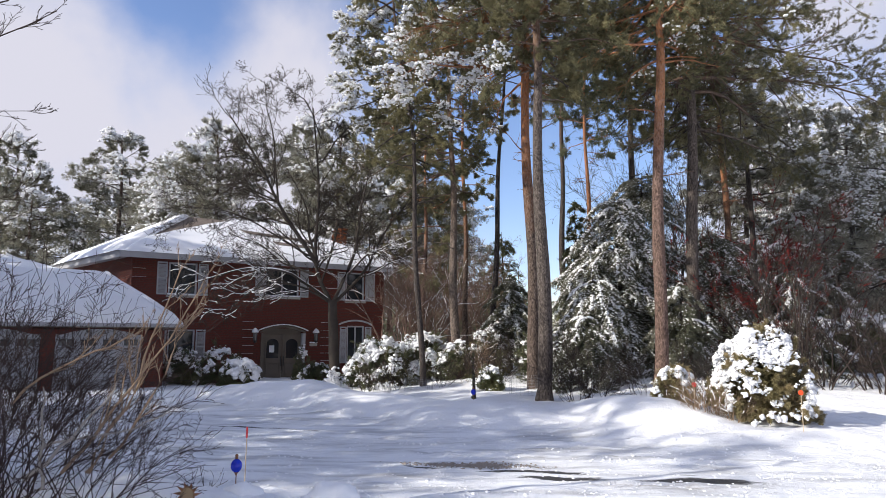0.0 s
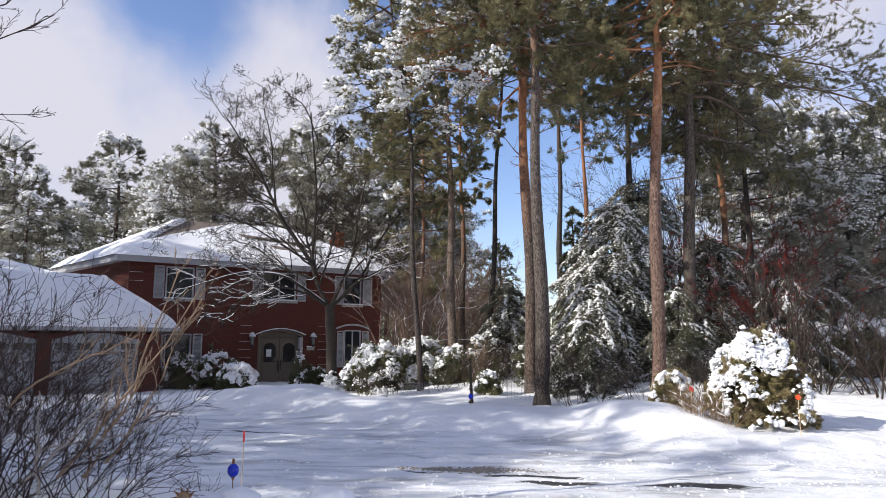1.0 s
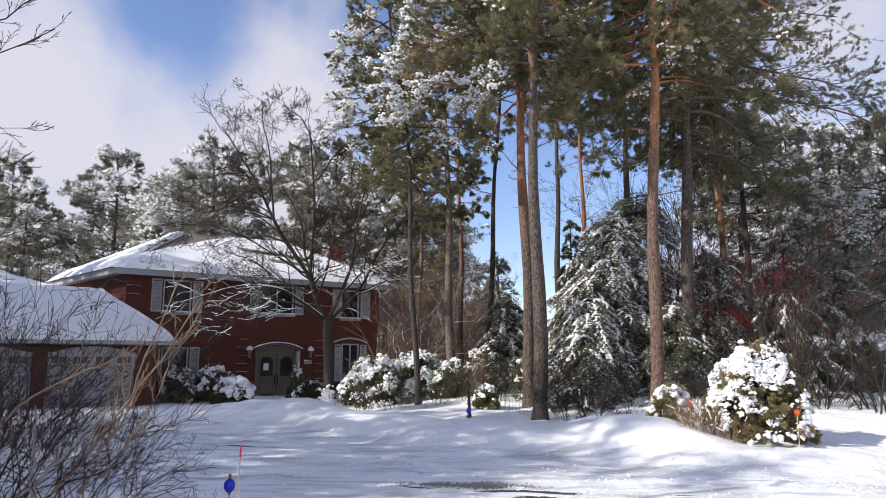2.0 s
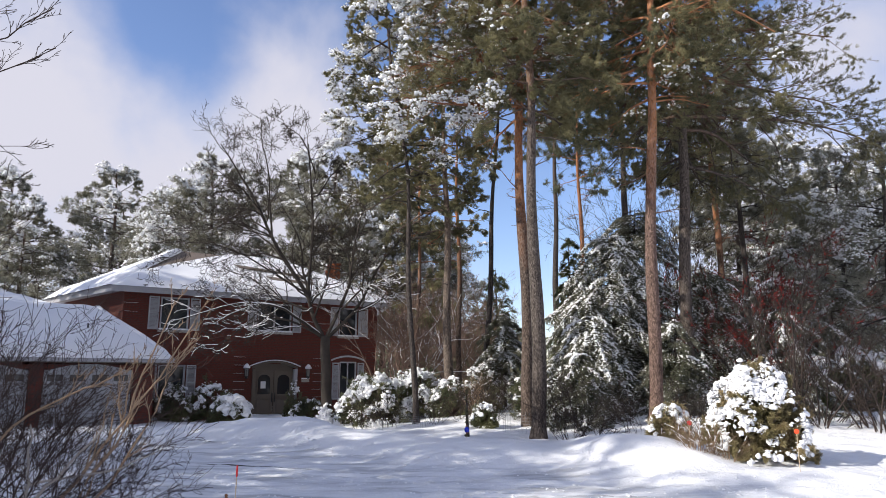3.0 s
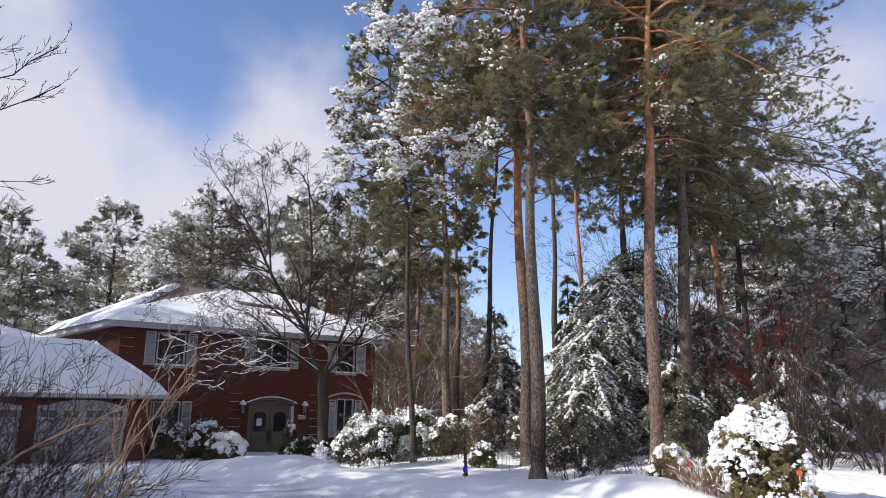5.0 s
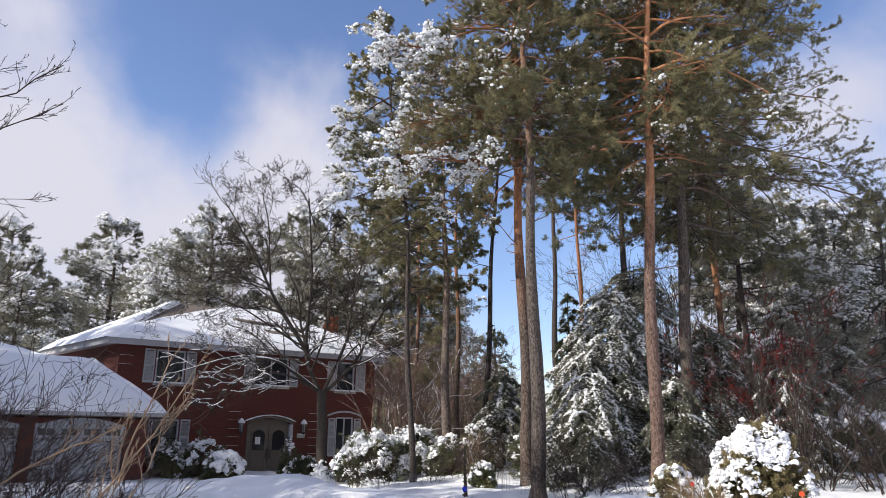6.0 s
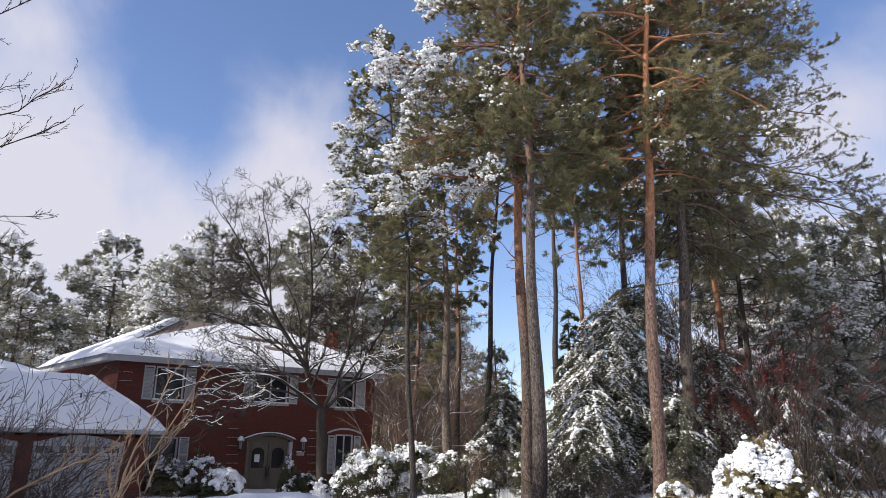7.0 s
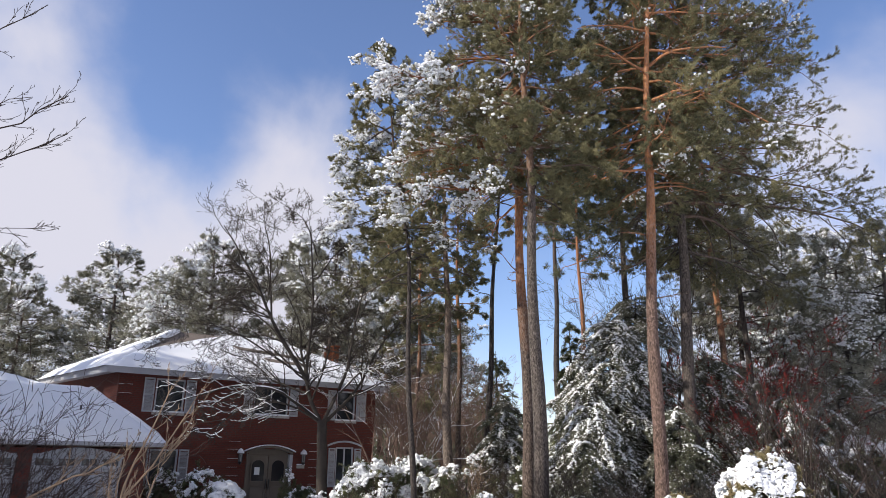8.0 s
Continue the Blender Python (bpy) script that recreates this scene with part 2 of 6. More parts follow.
def part(name, bm, material, parent, label="", smooth=False):
    """Link a bmesh as one mesh object under a thing or a part."""
    me = bpy.data.meshes.new(name)
    bmesh.ops.recalc_face_normals(bm, faces=bm.faces)
    bm.to_mesh(me)
    bm.free()
    for p in me.polygons:
        p.use_smooth = smooth
    me.materials.append(material)
    ob = new(name, me)
    ob.parent = parent
    if label:
        ob["label"] = label
    return ob


def box(bm, x0, x1, y0, y1, z0, z1, bevel=0.0):
    made = bmesh.ops.create_cube(bm, size=1.0, matrix=Matrix.LocRotScale(((x0 + x1) / 2, (y0 + y1) / 2, (z0 + z1) / 2), None, (x1 - x0, y1 - y0, z1 - z0)))
    if bevel:
        edges = list({e for vtx in made["verts"] for e in vtx.link_edges})
        bmesh.ops.bevel(bm, geom=edges, offset=bevel, segments=2, profile=0.5, affect="EDGES")
    return bm


def boxed(name, dims, material, parent, label="", bevel=0.012):
    return part(name, box(bmesh.new(), *dims, bevel), material, parent, label)


def empty(name, m=None):
    ob = new(name)
    ob.empty_display_size = 0.2
    if m is not None:
        ob.matrix_basis = m
    return ob


def lathe(profile, sides=16):
    """A bmesh turned from (radius, height) pairs."""
    bm = bmesh.new()
    rings = []
    for r, z in profile:
        rings.append([bm.verts.new((r * math.cos(a), r * math.sin(a), z)) for a in (math.tau * i / sides for i in range(sides))])
    for lo, hi in zip(rings, rings[1:]):
        for i in range(sides):
            j = (i + 1) % sides
            bm.faces.new((lo[i], lo[j], hi[j], hi[i]))
    bm.faces.new(rings[0][::-1])
    bm.faces.new(rings[-1])
    return bm


def unit(a):
    return a / np.maximum(np.linalg.norm(a, axis=-1, keepdims=True), 1e-9)


def tubes(paths, radii, sides=5):
    """Tapered tubes round paths (b, n, 3) with radii (b, n): verts and quads."""
    b, n = radii.shape
    tan = unit(np.gradient(paths, axis=1))
    ref = np.where(np.abs(tan[..., 2:3]) > 0.9, np.array([1.0, 0, 0]), np.array([0, 0, 1.0]))
    s = unit(np.cross(tan, ref))
    t = np.cross(tan, s)
    ang = np.arange(sides) * math.tau / sides
    ring = s[:, :, None] * np.cos(ang)[:, None] + t[:, :, None] * np.sin(ang)[:, None]
    verts = paths[:, :, None] + ring * radii[:, :, None, None]
    base = (np.arange(b)[:, None, None] * n + np.arange(n - 1)[None, :, None]) * sides
    i = np.arange(sides)[None, None]
    j = (i + 1) % sides
    quads = np.stack([base + i, base + j, base + sides + j, base + sides + i], -1)
    return verts.reshape(-1, 3), quads.reshape(-1, 4)


def join(pieces):
    """Join several (verts, faces) into one."""
    vs, fs, k = [], [], 0
    for v, f in pieces:
        vs.append(v)
        fs.append(f + k)
        k += len(v)
    return np.concatenate(vs), np.concatenate(fs)


def grow(rng, starts, ways, lengths, r0, n=6, wiggle=0.1, rise=0.0, taper=0.3):
    """Wandering branches: paths (b, n, 3) and radii (b, n)."""
    b = len(starts)
    d = unit(np.asarray(ways, float))
    pts = [np.asarray(starts, float)]
    step = (np.asarray(lengths, float) / (n - 1))[:, None]
    for _ in range(n - 1):
        d = unit(d + rng.normal(0, wiggle, (b, 3)) + np.array([0, 0, rise]))
        pts.append(pts[-1] + d * step)
    radii = np.asarray(r0, float)[:, None] * np.linspace(1, taper, n)[None]
    return np.stack(pts, 1), radii


def sprout(rng, paths, radii, per, s0=0.3, s1=1.0, spread=0.9, ratio=0.55, n=5, wiggle=0.12, rise=0.05, thin=0.55, taper=0.3, flat=1.0):
    """Side branches along parents; flat below 1 spreads them sideways into pads."""
    b, m, _ = paths.shape
    who = np.repeat(np.arange(b), per)
    s = rng.uniform(s0, s1, len(who)) * (m - 1)
    k = np.minimum(s.astype(int), m - 2)
    f = (s - k)[:, None]
    start = paths[who, k] * (1 - f) + paths[who, k + 1] * f
    tan = unit(paths[who, k + 1] - paths[who, k])
    side = rng.normal(0, 1, tan.shape) * np.array([1, 1, flat])
    side = unit(side - tan * (side * tan).sum(-1, keepdims=True))
    way = unit(tan + side * spread * rng.uniform(0.6, 1.3, (len(who), 1)))
    plen = np.linalg.norm(np.diff(paths, axis=1), axis=-1).sum(1)[who]
    length = plen * ratio * rng.uniform(0.55, 1.25, len(who)) * (1.15 - 0.5 * s / (m - 1))
    rad = radii[who, k] * thin
    return grow(rng, start, way, length, np.maximum(rad, 0.0025), n, wiggle, rise, taper)


def needles(rng, centers, axes, per=14, length=0.12, width=0.014, spread=0.9):
    """Tufts of needles at centers pointing along axes: verts and triangles."""
    m = len(centers)
    d = unit(axes[:, None] + rng.normal(0, spread, (m, per, 3)))
    side = unit(np.cross(d, rng.normal(0, 1, d.shape)))
    c = centers[:, None] + rng.normal(0, length * 0.22, d.shape)
    ln = length * rng.uniform(0.6, 1.25, (m, per, 1))
    v = np.stack([c + side * width / 2, c - side * width / 2, c + d * ln], 2)
    return v.reshape(-1, 3), np.arange(m * per * 3).reshape(-1, 3)


OCT_V = np.array([(1, 0, 0), (0, 1, 0), (-1, 0, 0), (0, -1, 0), (0, 0, 1), (0, 0, -1)], float)
OCT_F = np.array([(0, 1, 4), (1, 2, 4), (2, 3, 4), (3, 0, 4), (1, 0, 5), (2, 1, 5), (3, 2, 5), (0, 3, 5)])


PHI = (1 + 5 ** 0.5) / 2
ICO_V = unit(np.array([(-1, PHI, 0), (1, PHI, 0), (-1, -PHI, 0), (1, -PHI, 0), (0, -1, PHI), (0, 1, PHI), (0, -1, -PHI), (0, 1, -PHI), (PHI, 0, -1), (PHI, 0, 1), (-PHI, 0, -1), (-PHI, 0, 1)], float))
ICO_F = np.array([(0, 11, 5), (0, 5, 1), (0, 1, 7), (0, 7, 10), (0, 10, 11), (1, 5, 9), (5, 11, 4), (11, 10, 2), (10, 7, 6), (7, 1, 8), (3, 9, 4), (3, 4, 2), (3, 2, 6), (3, 6, 8), (3, 8, 9), (4, 9, 5), (2, 4, 11), (6, 2, 10), (8, 6, 7), (9, 8, 1)])


def lumps(rng, centers, size, flat=0.6, rough=0.22, round_=False):
    """Small uneven snow lumps: verts and triangles."""
    m = len(centers)
    base_v, base_f = (ICO_V, ICO_F) if round_ else (OCT_V, OCT_F)
    k = len(base_v)
    size = np.broadcast_to(np.asarray(size, float), (m,))
    v = base_v[None] * (1 + rng.normal(0, rough, (m, k, 1)))
    a = rng.uniform(0, math.tau, m)
    c, s = np.cos(a)[:, None], np.sin(a)[:, None]
    st = rng.uniform(0.85, 1.25, (m, 1))
    x, y = v[..., 0] * st, v[..., 1]
    v = np.stack([x * c - y * s, x * s + y * c, v[..., 2] * flat], -1) * size[:, None, None] + centers[:, None]
    f = base_f[None] + (np.arange(m) * k)[:, None, None]
    return v.reshape(-1, 3), f.reshape(-1, 3)


def pillows(rng, centers, each, spread, size, flat=0.75, round_=False):
    """Heaps of small lumps that merge into pillows of snow round each centre."""
    m = len(centers)
    wide = rng.uniform(0.5, 1.4, (m, 1, 1))
    off = rng.normal(0, 1, (m, each, 3)) * np.array([spread, spread, spread * 0.35]) * wide
    off[..., 2] -= 0.35 * np.hypot(off[..., 0], off[..., 1])
    return lumps(rng, (centers[:, None] + off).reshape(-1, 3), rng.uniform(*size, m * each), flat, 0.2, round_)


def curve(points, n=12):
    """A smooth path of n points through a few control points."""
    c = np.asarray(points, float)
    e = np.concatenate([[2 * c[0] - c[1]], c, [2 * c[-1] - c[-2]]])
    u = np.linspace(0, len(c) - 1 - 1e-6, n)
    k = u.astype(int)
    t = (u - k)[:, None]
    a, b, d, g = e[k], e[k + 1], e[k + 2], e[k + 3]
    return 0.5 * (2 * b + (d - a) * t + (2 * a - 5 * b + 4 * d - g) * t ** 2 + (3 * b - a - 3 * d + g) * t ** 3)


def pads(rng, centers, outward, size, thick=0.45):
    """Pillows of snow lying against a surface: uneven, flattened along its outward direction and slumped."""
    mid, base = {}, [tuple(v) for v in ICO_V]

    def middle(a, b):
        key = (min(a, b), max(a, b))
        if key not in mid:
            mid[key] = len(base)
            base.append(tuple(unit(np.array(base[a]) + np.array(base[b]))))
        return mid[key]

    faces = []
    for a, b, c in ICO_F:
        ab, bc, ca = middle(a, b), middle(b, c), middle(c, a)
        faces += [(a, ab, ca), (b, bc, ab), (c, ca, bc), (ab, bc, ca)]
    bv, bf = np.array(base), np.array(faces)
    m, k = len(centers), len(bv)
    n = unit(outward + np.array([0, 0, 0.6]))
    s = unit(np.cross(n, rng.normal(0, 1, n.shape)))
    t = np.cross(n, s)
    wob = 1 + 0.30 * np.sin(bv[None, :, 0] * 3.1 + rng.uniform(0, 6, (m, 1))) * np.cos(bv[None, :, 1] * 3.7 + rng.uniform(0, 6, (m, 1))) + rng.normal(0, 0.13, (m, k))
    q = bv[None] * wob[..., None] * size[:, None, None]
    v = s[:, None] * q[..., :1] + t[:, None] * q[..., 1:2] * rng.uniform(0.6, 1.0, (m, 1, 1)) + n[:, None] * q[..., 2:] * thick
    v[..., 2] -= 0.35 * np.hypot(q[..., 0], q[..., 1]) * rng.uniform(0.3, 1.0, (m, 1))
    f = bf[None] + (np.arange(m) * k)[:, None, None]
    return (v + centers[:, None]).reshape(-1, 3), f.reshape(-1, 3)


def along(rng, paths, count, s0=0.0):
    """Random points on paths, with the direction there and the path's number."""
    b, n, _ = paths.shape
    who = rng.integers(0, b, count)
    s = rng.uniform(s0, 0.999, count) * (n - 1)
    k = s.astype(int)
    f = (s - k)[:, None]
    return paths[who, k] * (1 - f) + paths[who, k + 1] * f, unit(paths[who, k + 1] - paths[who, k]), who


def smooth01(a, b, x):
    t = min(max((x - a) / (b - a), 0.0), 1.0)
    return t * t * (3 - 2 * t)


# ---- ground: one sheet with road, snow banks and the lot behind ----
def crest(x):
    """Where the ploughed bank runs (distance ahead) and how high it is."""
    pts = ((-9.0, 20.5, 0.15), (-6.2, 19.6, 0.30), (-3.6, 18.6, 0.62), (-1.6, 17.0, 0.40), (0.0, 15.6, 0.30), (2.2, 14.7, 0.27), (3.7, 13.6, 0.58), (5.4, 12.9, 0.30), (7.5, 12.6, 0.16), (12.0, 12.4, 0.35))
    if x <= pts[0][0]:
        return pts[0][1], pts[0][2]
    for (xa, ya, ha), (xb, yb, hb) in zip(pts, pts[1:]):
        if x <= xb:
            f = smooth01(xa, xb, x)
            return ya + (yb - ya) * f, ha + (hb - ha) * f
    return pts[-1][1], pts[-1][2]


def ground_z(x, y, rough=True):
    lot = -0.22 + 0.55 * smooth01(-5.0, 2.0, x) + 0.32 * smooth01(2.0, 7.0, x) * smooth01(14, 21, y)
    lot += 0.25 * smooth01(22, 32, y) * smooth01(-3, 4, x)
    lot -= 0.17 * math.exp(-((y - 17.0) / 1.7) ** 2) * smooth01(-1.5, 1.0, x) * smooth01(5.0, 3.5, x)
    yb, h = crest(x)
    s = y - yb
    if s < 0:
        z = h * math.exp(-(s / 1.55) ** 2) - 0.12 * smooth01(-6.5, -11, x) * smooth01(9, 20, y)
    else:
        f = smooth01(0.0, 3.2, s)
        z = h * (1 - f) + lot * f
    # the near bank beside the camera
    z += (0.10 + 0.36 * smooth01(1.6, -3.2, x)) * math.exp(-((y - 6.5 - 0.25 * math.sin(x * 1.3)) / 0.75) ** 2) * smooth01(3.4, 0.2, x)
    z += 0.22 * smooth01(6.2, 5.0, y) * smooth01(0.5, -2.5, x) * smooth01(2.5, 4.0, y)
    if rough:
        far = 1.0 if abs(x) < 40 and y < 60 else 0.0
        if far:
            big = noise.noise(Vector((x * 0.45, y * 0.45, 3.1)))
            mid = noise.noise(Vector((x * 1.6, y * 1.6, 7.7)))
            fin = noise.noise(Vector((x * 5.0, y * 5.0, 1.3)))
            soft = 1.0 if s > -1.8 or y < 7.4 else 0.35
            z += soft * (0.08 * big + 0.05 * mid + 0.018 * fin)
            if s <= -1.6 and y >= 7.2:  # tyre tracks in the road
                q = y + 0.15 * x + 0.18 * min(x, 0.0)
                z += 0.020 * noise.noise(Vector((x * 0.5, q * 1.5, 0.0))) + 0.020 * noise.noise(Vector((x * 2.4, y * 2.8, 4.0)))
                lump = max(0.0, 0.55 + 0.9 * noise.noise(Vector((x * 5.5, y * 6.5, 8.0))))
                for i, q0 in enumerate((7.7, 8.4, 10.3, 10.75, 11.7, 12.3, 13.2)):
                    gap = smooth01(-0.25, 0.15, noise.noise(Vector((x * 0.35, q0 * 2.0, 1.0))))
                    z += 0.055 * gap * lump * math.exp(-((q - q0 - 0.12 * noise.noise(Vector((x * 0.8, q0, 3.0)))) / 0.13) ** 2)
                    z -= 0.028 * gap * math.exp(-((q - q0 - 0.32) / 0.12) ** 2)
            if -1.9 < s < -0.9 and -3.4 < x < 0.5:  # crumbled edge left by the plough
                z += 0.10 * max(0.0, noise.noise(Vector((x * 4.5, y * 4.5, 9.0))))
    return z


def steps(dense0, dense1, step, far0, far1, factor=1.16):
    mid = list(np.arange(dense0, dense1, step))
    lo, hi, d = [dense0], [dense1], step
    while lo[-1] > far0:
        d *= factor
        lo.append(lo[-1] - d)
    d = step
    while hi[-1] < far1:
        d *= factor
        hi.append(hi[-1] + d)
    return np.array(lo[:0:-1] + mid + hi)


def build_ground():
    xs, ys = steps(-8.0, 9.5, 0.10, -900, 900), steps(5.2, 19.5, 0.08, -300, 1500)
    nx, ny = len(xs), len(ys)
    verts = [(x, y, ground_z(x, y)) for y in ys for x in xs]
    i = np.arange(nx - 1)[None] + (np.arange(ny - 1) * nx)[:, None]
    faces = np.stack([i, i + 1, i + nx + 1, i + nx], -1).reshape(-1, 4)
    ob = put_mesh("ground", verts, faces, GROUND)
    tracks = ((9.32, 0.17, 0.6, 4.2), (9.62, 0.08, -0.6, 3.4), (8.88, 0.08, 1.0, 3.2), (8.02, 0.09, 1.2, 1.9), (11.0, 0.08, -1.6, 1.2), (12.6, 0.10, -4.8, -0.6))
    wear_and_sun = np.zeros((len(verts), 4), np.float32)
    wear_and_sun[:, 3] = 1
    for k, (x, y, z) in enumerate(verts):
        if abs(x) > 26 or not 5 < y < 24:
            continue
        yb, h = crest(x)
        s = y - yb
        edge = 0.35 * noise.noise(Vector((x * 1.3, y * 1.3, 5.0)))
        pk = smooth01(-1.5, -2.3, s + edge) * smooth01(7.0, 7.9, y + edge)
        # the packed grey is lightened to the right, as sunlight put into the colour
        sunny = smooth01(3.0, 6.0, x)
        wear_and_sun[k, 0] = pk * (1.0 - 0.35 * sunny)
        q = y + 0.15 * x + 0.18 * min(x, 0.0)
        b = 0.0
        for q0, wd, x0, x1 in tracks:
            gate = smooth01(x0 - 1.0, x0 + 0.6, x) * smooth01(x1 + 0.8, x1 - 0.8, x)
            broken = smooth01(-0.45, 0.05, noise.noise(Vector((x * 0.7, q0 * 3.0, 2.0))))
            b = max(b, gate * broken * math.exp(-((q - q0 - 0.10 * noise.noise(Vector((x * 0.9, q0, 6.0)))) / wd) ** 2))
        wear_and_sun[k, 1] = b * pk
        dq = math.exp(-((q - 9.92) / 0.18) ** 2) * smooth01(-0.6, 0.2, x) * smooth01(1.9, 1.0, x)
        dq = max(dq, 0.6 * math.exp(-((q - 9.0) / 0.12) ** 2) * smooth01(1.4, 2.0, x) * smooth01(3.6, 2.8, x))
        wear_and_sun[k, 2] = dq
    layer = ob.data.color_attributes.new("wear_and_sun", "FLOAT_COLOR", "POINT")
    layer.data.foreach_set("color", wear_and_sun.ravel())
    return tagged(ob, "snow-covered ground with a slushy, tyre-marked road", "ground", kind="structure")


build_ground()

# ---- the house ----
HOUSE_M = pose(-12.95, 30.0, -0.3, 0, 0, 33.65)
house = tagged(empty("brick_house", HOUSE_M), "two-storey red brick house with snow on its hip roof", "house")


def wall_with_holes(name, x0, x1, z0, z1, holes, parent, y0=0.0, y1=0.3, material=None):
    """A wall along local x from y0 to y1 thick, with rectangular openings (xa, xb, za, zb)."""
    bm = bmesh.new()
    xs = sorted({x0, x1, *(h[0] for h in holes), *(h[1] for h in holes)})
    zs = sorted({z0, z1, *(h[2] for h in holes), *(h[3] for h in holes)} )
    grid = {(x, z): bm.verts.new((x, y0, z)) for x in xs for z in zs}
    for xa, xb in zip(xs, xs[1:]):
        for za, zb in zip(zs, zs[1:]):
            mx, mz = (xa + xb) / 2, (za + zb) / 2
            if not any(h[0] < mx < h[1] and h[2] < mz < h[3] for h in holes):
                bm.faces.new([grid[k] for k in ((xa, za), (xb, za), (xb, zb), (xa, zb))])
    for vtx in [q for q in bm.verts if not q.link_faces]:
        bm.verts.remove(vtx)
    made = bmesh.ops.extrude_face_region(bm, geom=bm.faces[:])
    bmesh.ops.translate(bm, verts=[g for g in made["geom"] if isinstance(g, bmesh.types.BMVert)], vec=(0, y1 - y0, 0))
    return part(name, bm, material or BRICK, parent)


WINDOWS = {  # xa, xb, za, zb in the front wall
    "upper_a": (1.48, 2.68, 3.72, 5.12), "upper_b": (5.75, 7.40, 3.80, 5.12), "upper_c": (9.85, 10.85, 3.72, 5.12),
    "lower_a": (1.55, 2.68, 0.80, 2.25), "lower_c": (9.95, 10.88, 0.70, 2.50), "door": (5.72, 7.66, 0.06, 2.36),
}
wall_with_holes("wall", 0.0, 11.95, -0.6, 5.30, list(WINDOWS.values()), house)
side = box(bmesh.new(), 0.0, 0.3, 0.31, 8.0, -0.6, 5.30)
for vtx in side.verts:  # the side wall stands a little askew
    vtx.co.x -= 0.165 * (vtx.co.y - 0.31)
part("wall", side, BRICK, house)
boxed("wall", (11.65, 11.95, 0.31, 8.0, -0.6, 5.30), BRICK, house, bevel=0)
boxed("wall", (-0.95, 11.64, 7.7, 8.0, -0.6, 5.30), BRICK, house, bevel=0)
boxed("upper_floor", (0.32, 11.62, 0.32, 7.68, 2.6, 2.8), STONE, house, bevel=0)


def window_unit(name, xa, xb, za, zb, parent, cross=1, face=0.0, sill=True):
    win = new(name)
    win.parent = parent
    fr = bmesh.new()
    for d in ((xa, xa + 0.07), (xb - 0.07, xb)):
        box(fr, d[0], d[1], face + 0.03, face + 0.12, za, zb, 0.006)
    for d in ((za, za + 0.07), (zb - 0.07, zb)):
        box(fr, xa + 0.07, xb - 0.07, face + 0.03, face + 0.12, d[0], d[1], 0.006)
    part("window_frame", fr, WHITE, win, "white painted window frame")
    boxed("pane", (xa + 0.06, xb - 0.06, face + 0.09, face + 0.10, za + 0.06, zb - 0.06), GLASS, win, "dark window glass", bevel=0)
    for i in range(cross):
        x = xa + (xb - xa) * (i + 1) / (cross + 1)
        boxed("mullion", (x - 0.03, x + 0.03, face + 0.04, face + 0.088, za + 0.07, zb - 0.07), WHITE, win, bevel=0.004)
    if sill:
        boxed("sill", (xa - 0.06, xb + 0.06, face - 0.09, face + 0.028, za - 0.10, za - 0.004), STONE, win, "pale stone sill")
        sn = bmesh.new()
        box(sn, xa - 0.04, xb + 0.04, face - 0.085, face + 0.025, za - 0.002, za + 0.07, 0.03)
        part("snow", sn, SNOW, win, "snow lying on the sill", True)
    return win


def shutter(xa, xb, za, zb, parent):
    """A louvred shutter: two stiles, three rails and slats."""
    sh = new("shutter")
    sh.parent = parent
    fr = bmesh.new()
    for a, b in ((xa, xa + 0.05), (xb - 0.05, xb)):
        box(fr, a, b, -0.05, -0.003, za, zb, 0.005)
    for z in (za, (za + zb) / 2 - 0.03, zb - 0.06):
        box(fr, xa + 0.05, xb - 0.05, -0.05, -0.003, z, z + 0.06, 0.005)
    part("shutter_frame", fr, WHITE, sh)
    sl = bmesh.new()
    z = za + 0.07
    while z < zb - 0.09:
        made = bmesh.ops.create_cube(sl, size=1, matrix=Matrix.LocRotScale(((xa + xb) / 2, -0.024, z), Euler((radians(38), 0, 0)), (xb - xa - 0.1, 0.008, 0.055)))
        z += 0.055
    part("louvres", sl, WHITE, sh)


window_unit("window", *WINDOWS["upper_a"], house, 0)
window_unit("window", *WINDOWS["upper_b"], house, 1)
window_unit("window", *WINDOWS["upper_c"], house, 0)
window_unit("window", *WINDOWS["lower_a"], house, 0)
window_unit("window", *WINDOWS["lower_c"], house)
for xa, xb, za, zb in ((1.0, 1.42, 3.72, 5.12), (2.72, 3.14, 3.72, 5.12), (5.28, 5.70, 3.80, 5.12), (7.45, 7.87, 3.80, 5.12), (9.38, 9.80, 3.72, 5.12), (10.90, 11.42, 3.72, 5.12), (2.72, 3.12, 0.80, 2.25), (1.10, 1.50, 0.80, 2.25), (9.56, 9.91, 0.70, 2.45), (10.92, 11.27, 0.70, 2.45)):
    shutter(xa, xb, za, zb, house)


def arch_band(x0, x1, z_side, rise, thick, y0, y1, n=18):
    """A segment-arched band over an opening."""
    bm = bmesh.new()
    rows = []
    for i in range(n + 1):
        f = i / n
        x = x0 + (x1 - x0) * f
        z = z_side + rise * (1 - (2 * f - 1) ** 2)
        rows.append([bm.verts.new((x, y, zz)) for y, zz in ((y0, z), (y1, z), (y1, z + thick), (y0, z + thick))])
    for a, b in zip(rows, rows[1:]):
        for k in range(4):
            bm.faces.new((a[k], a[(k + 1) % 4], b[(k + 1) % 4], b[k]))
    bm.faces.new(rows[0])
    bm.faces.new(rows[-1][::-1])
    return bm


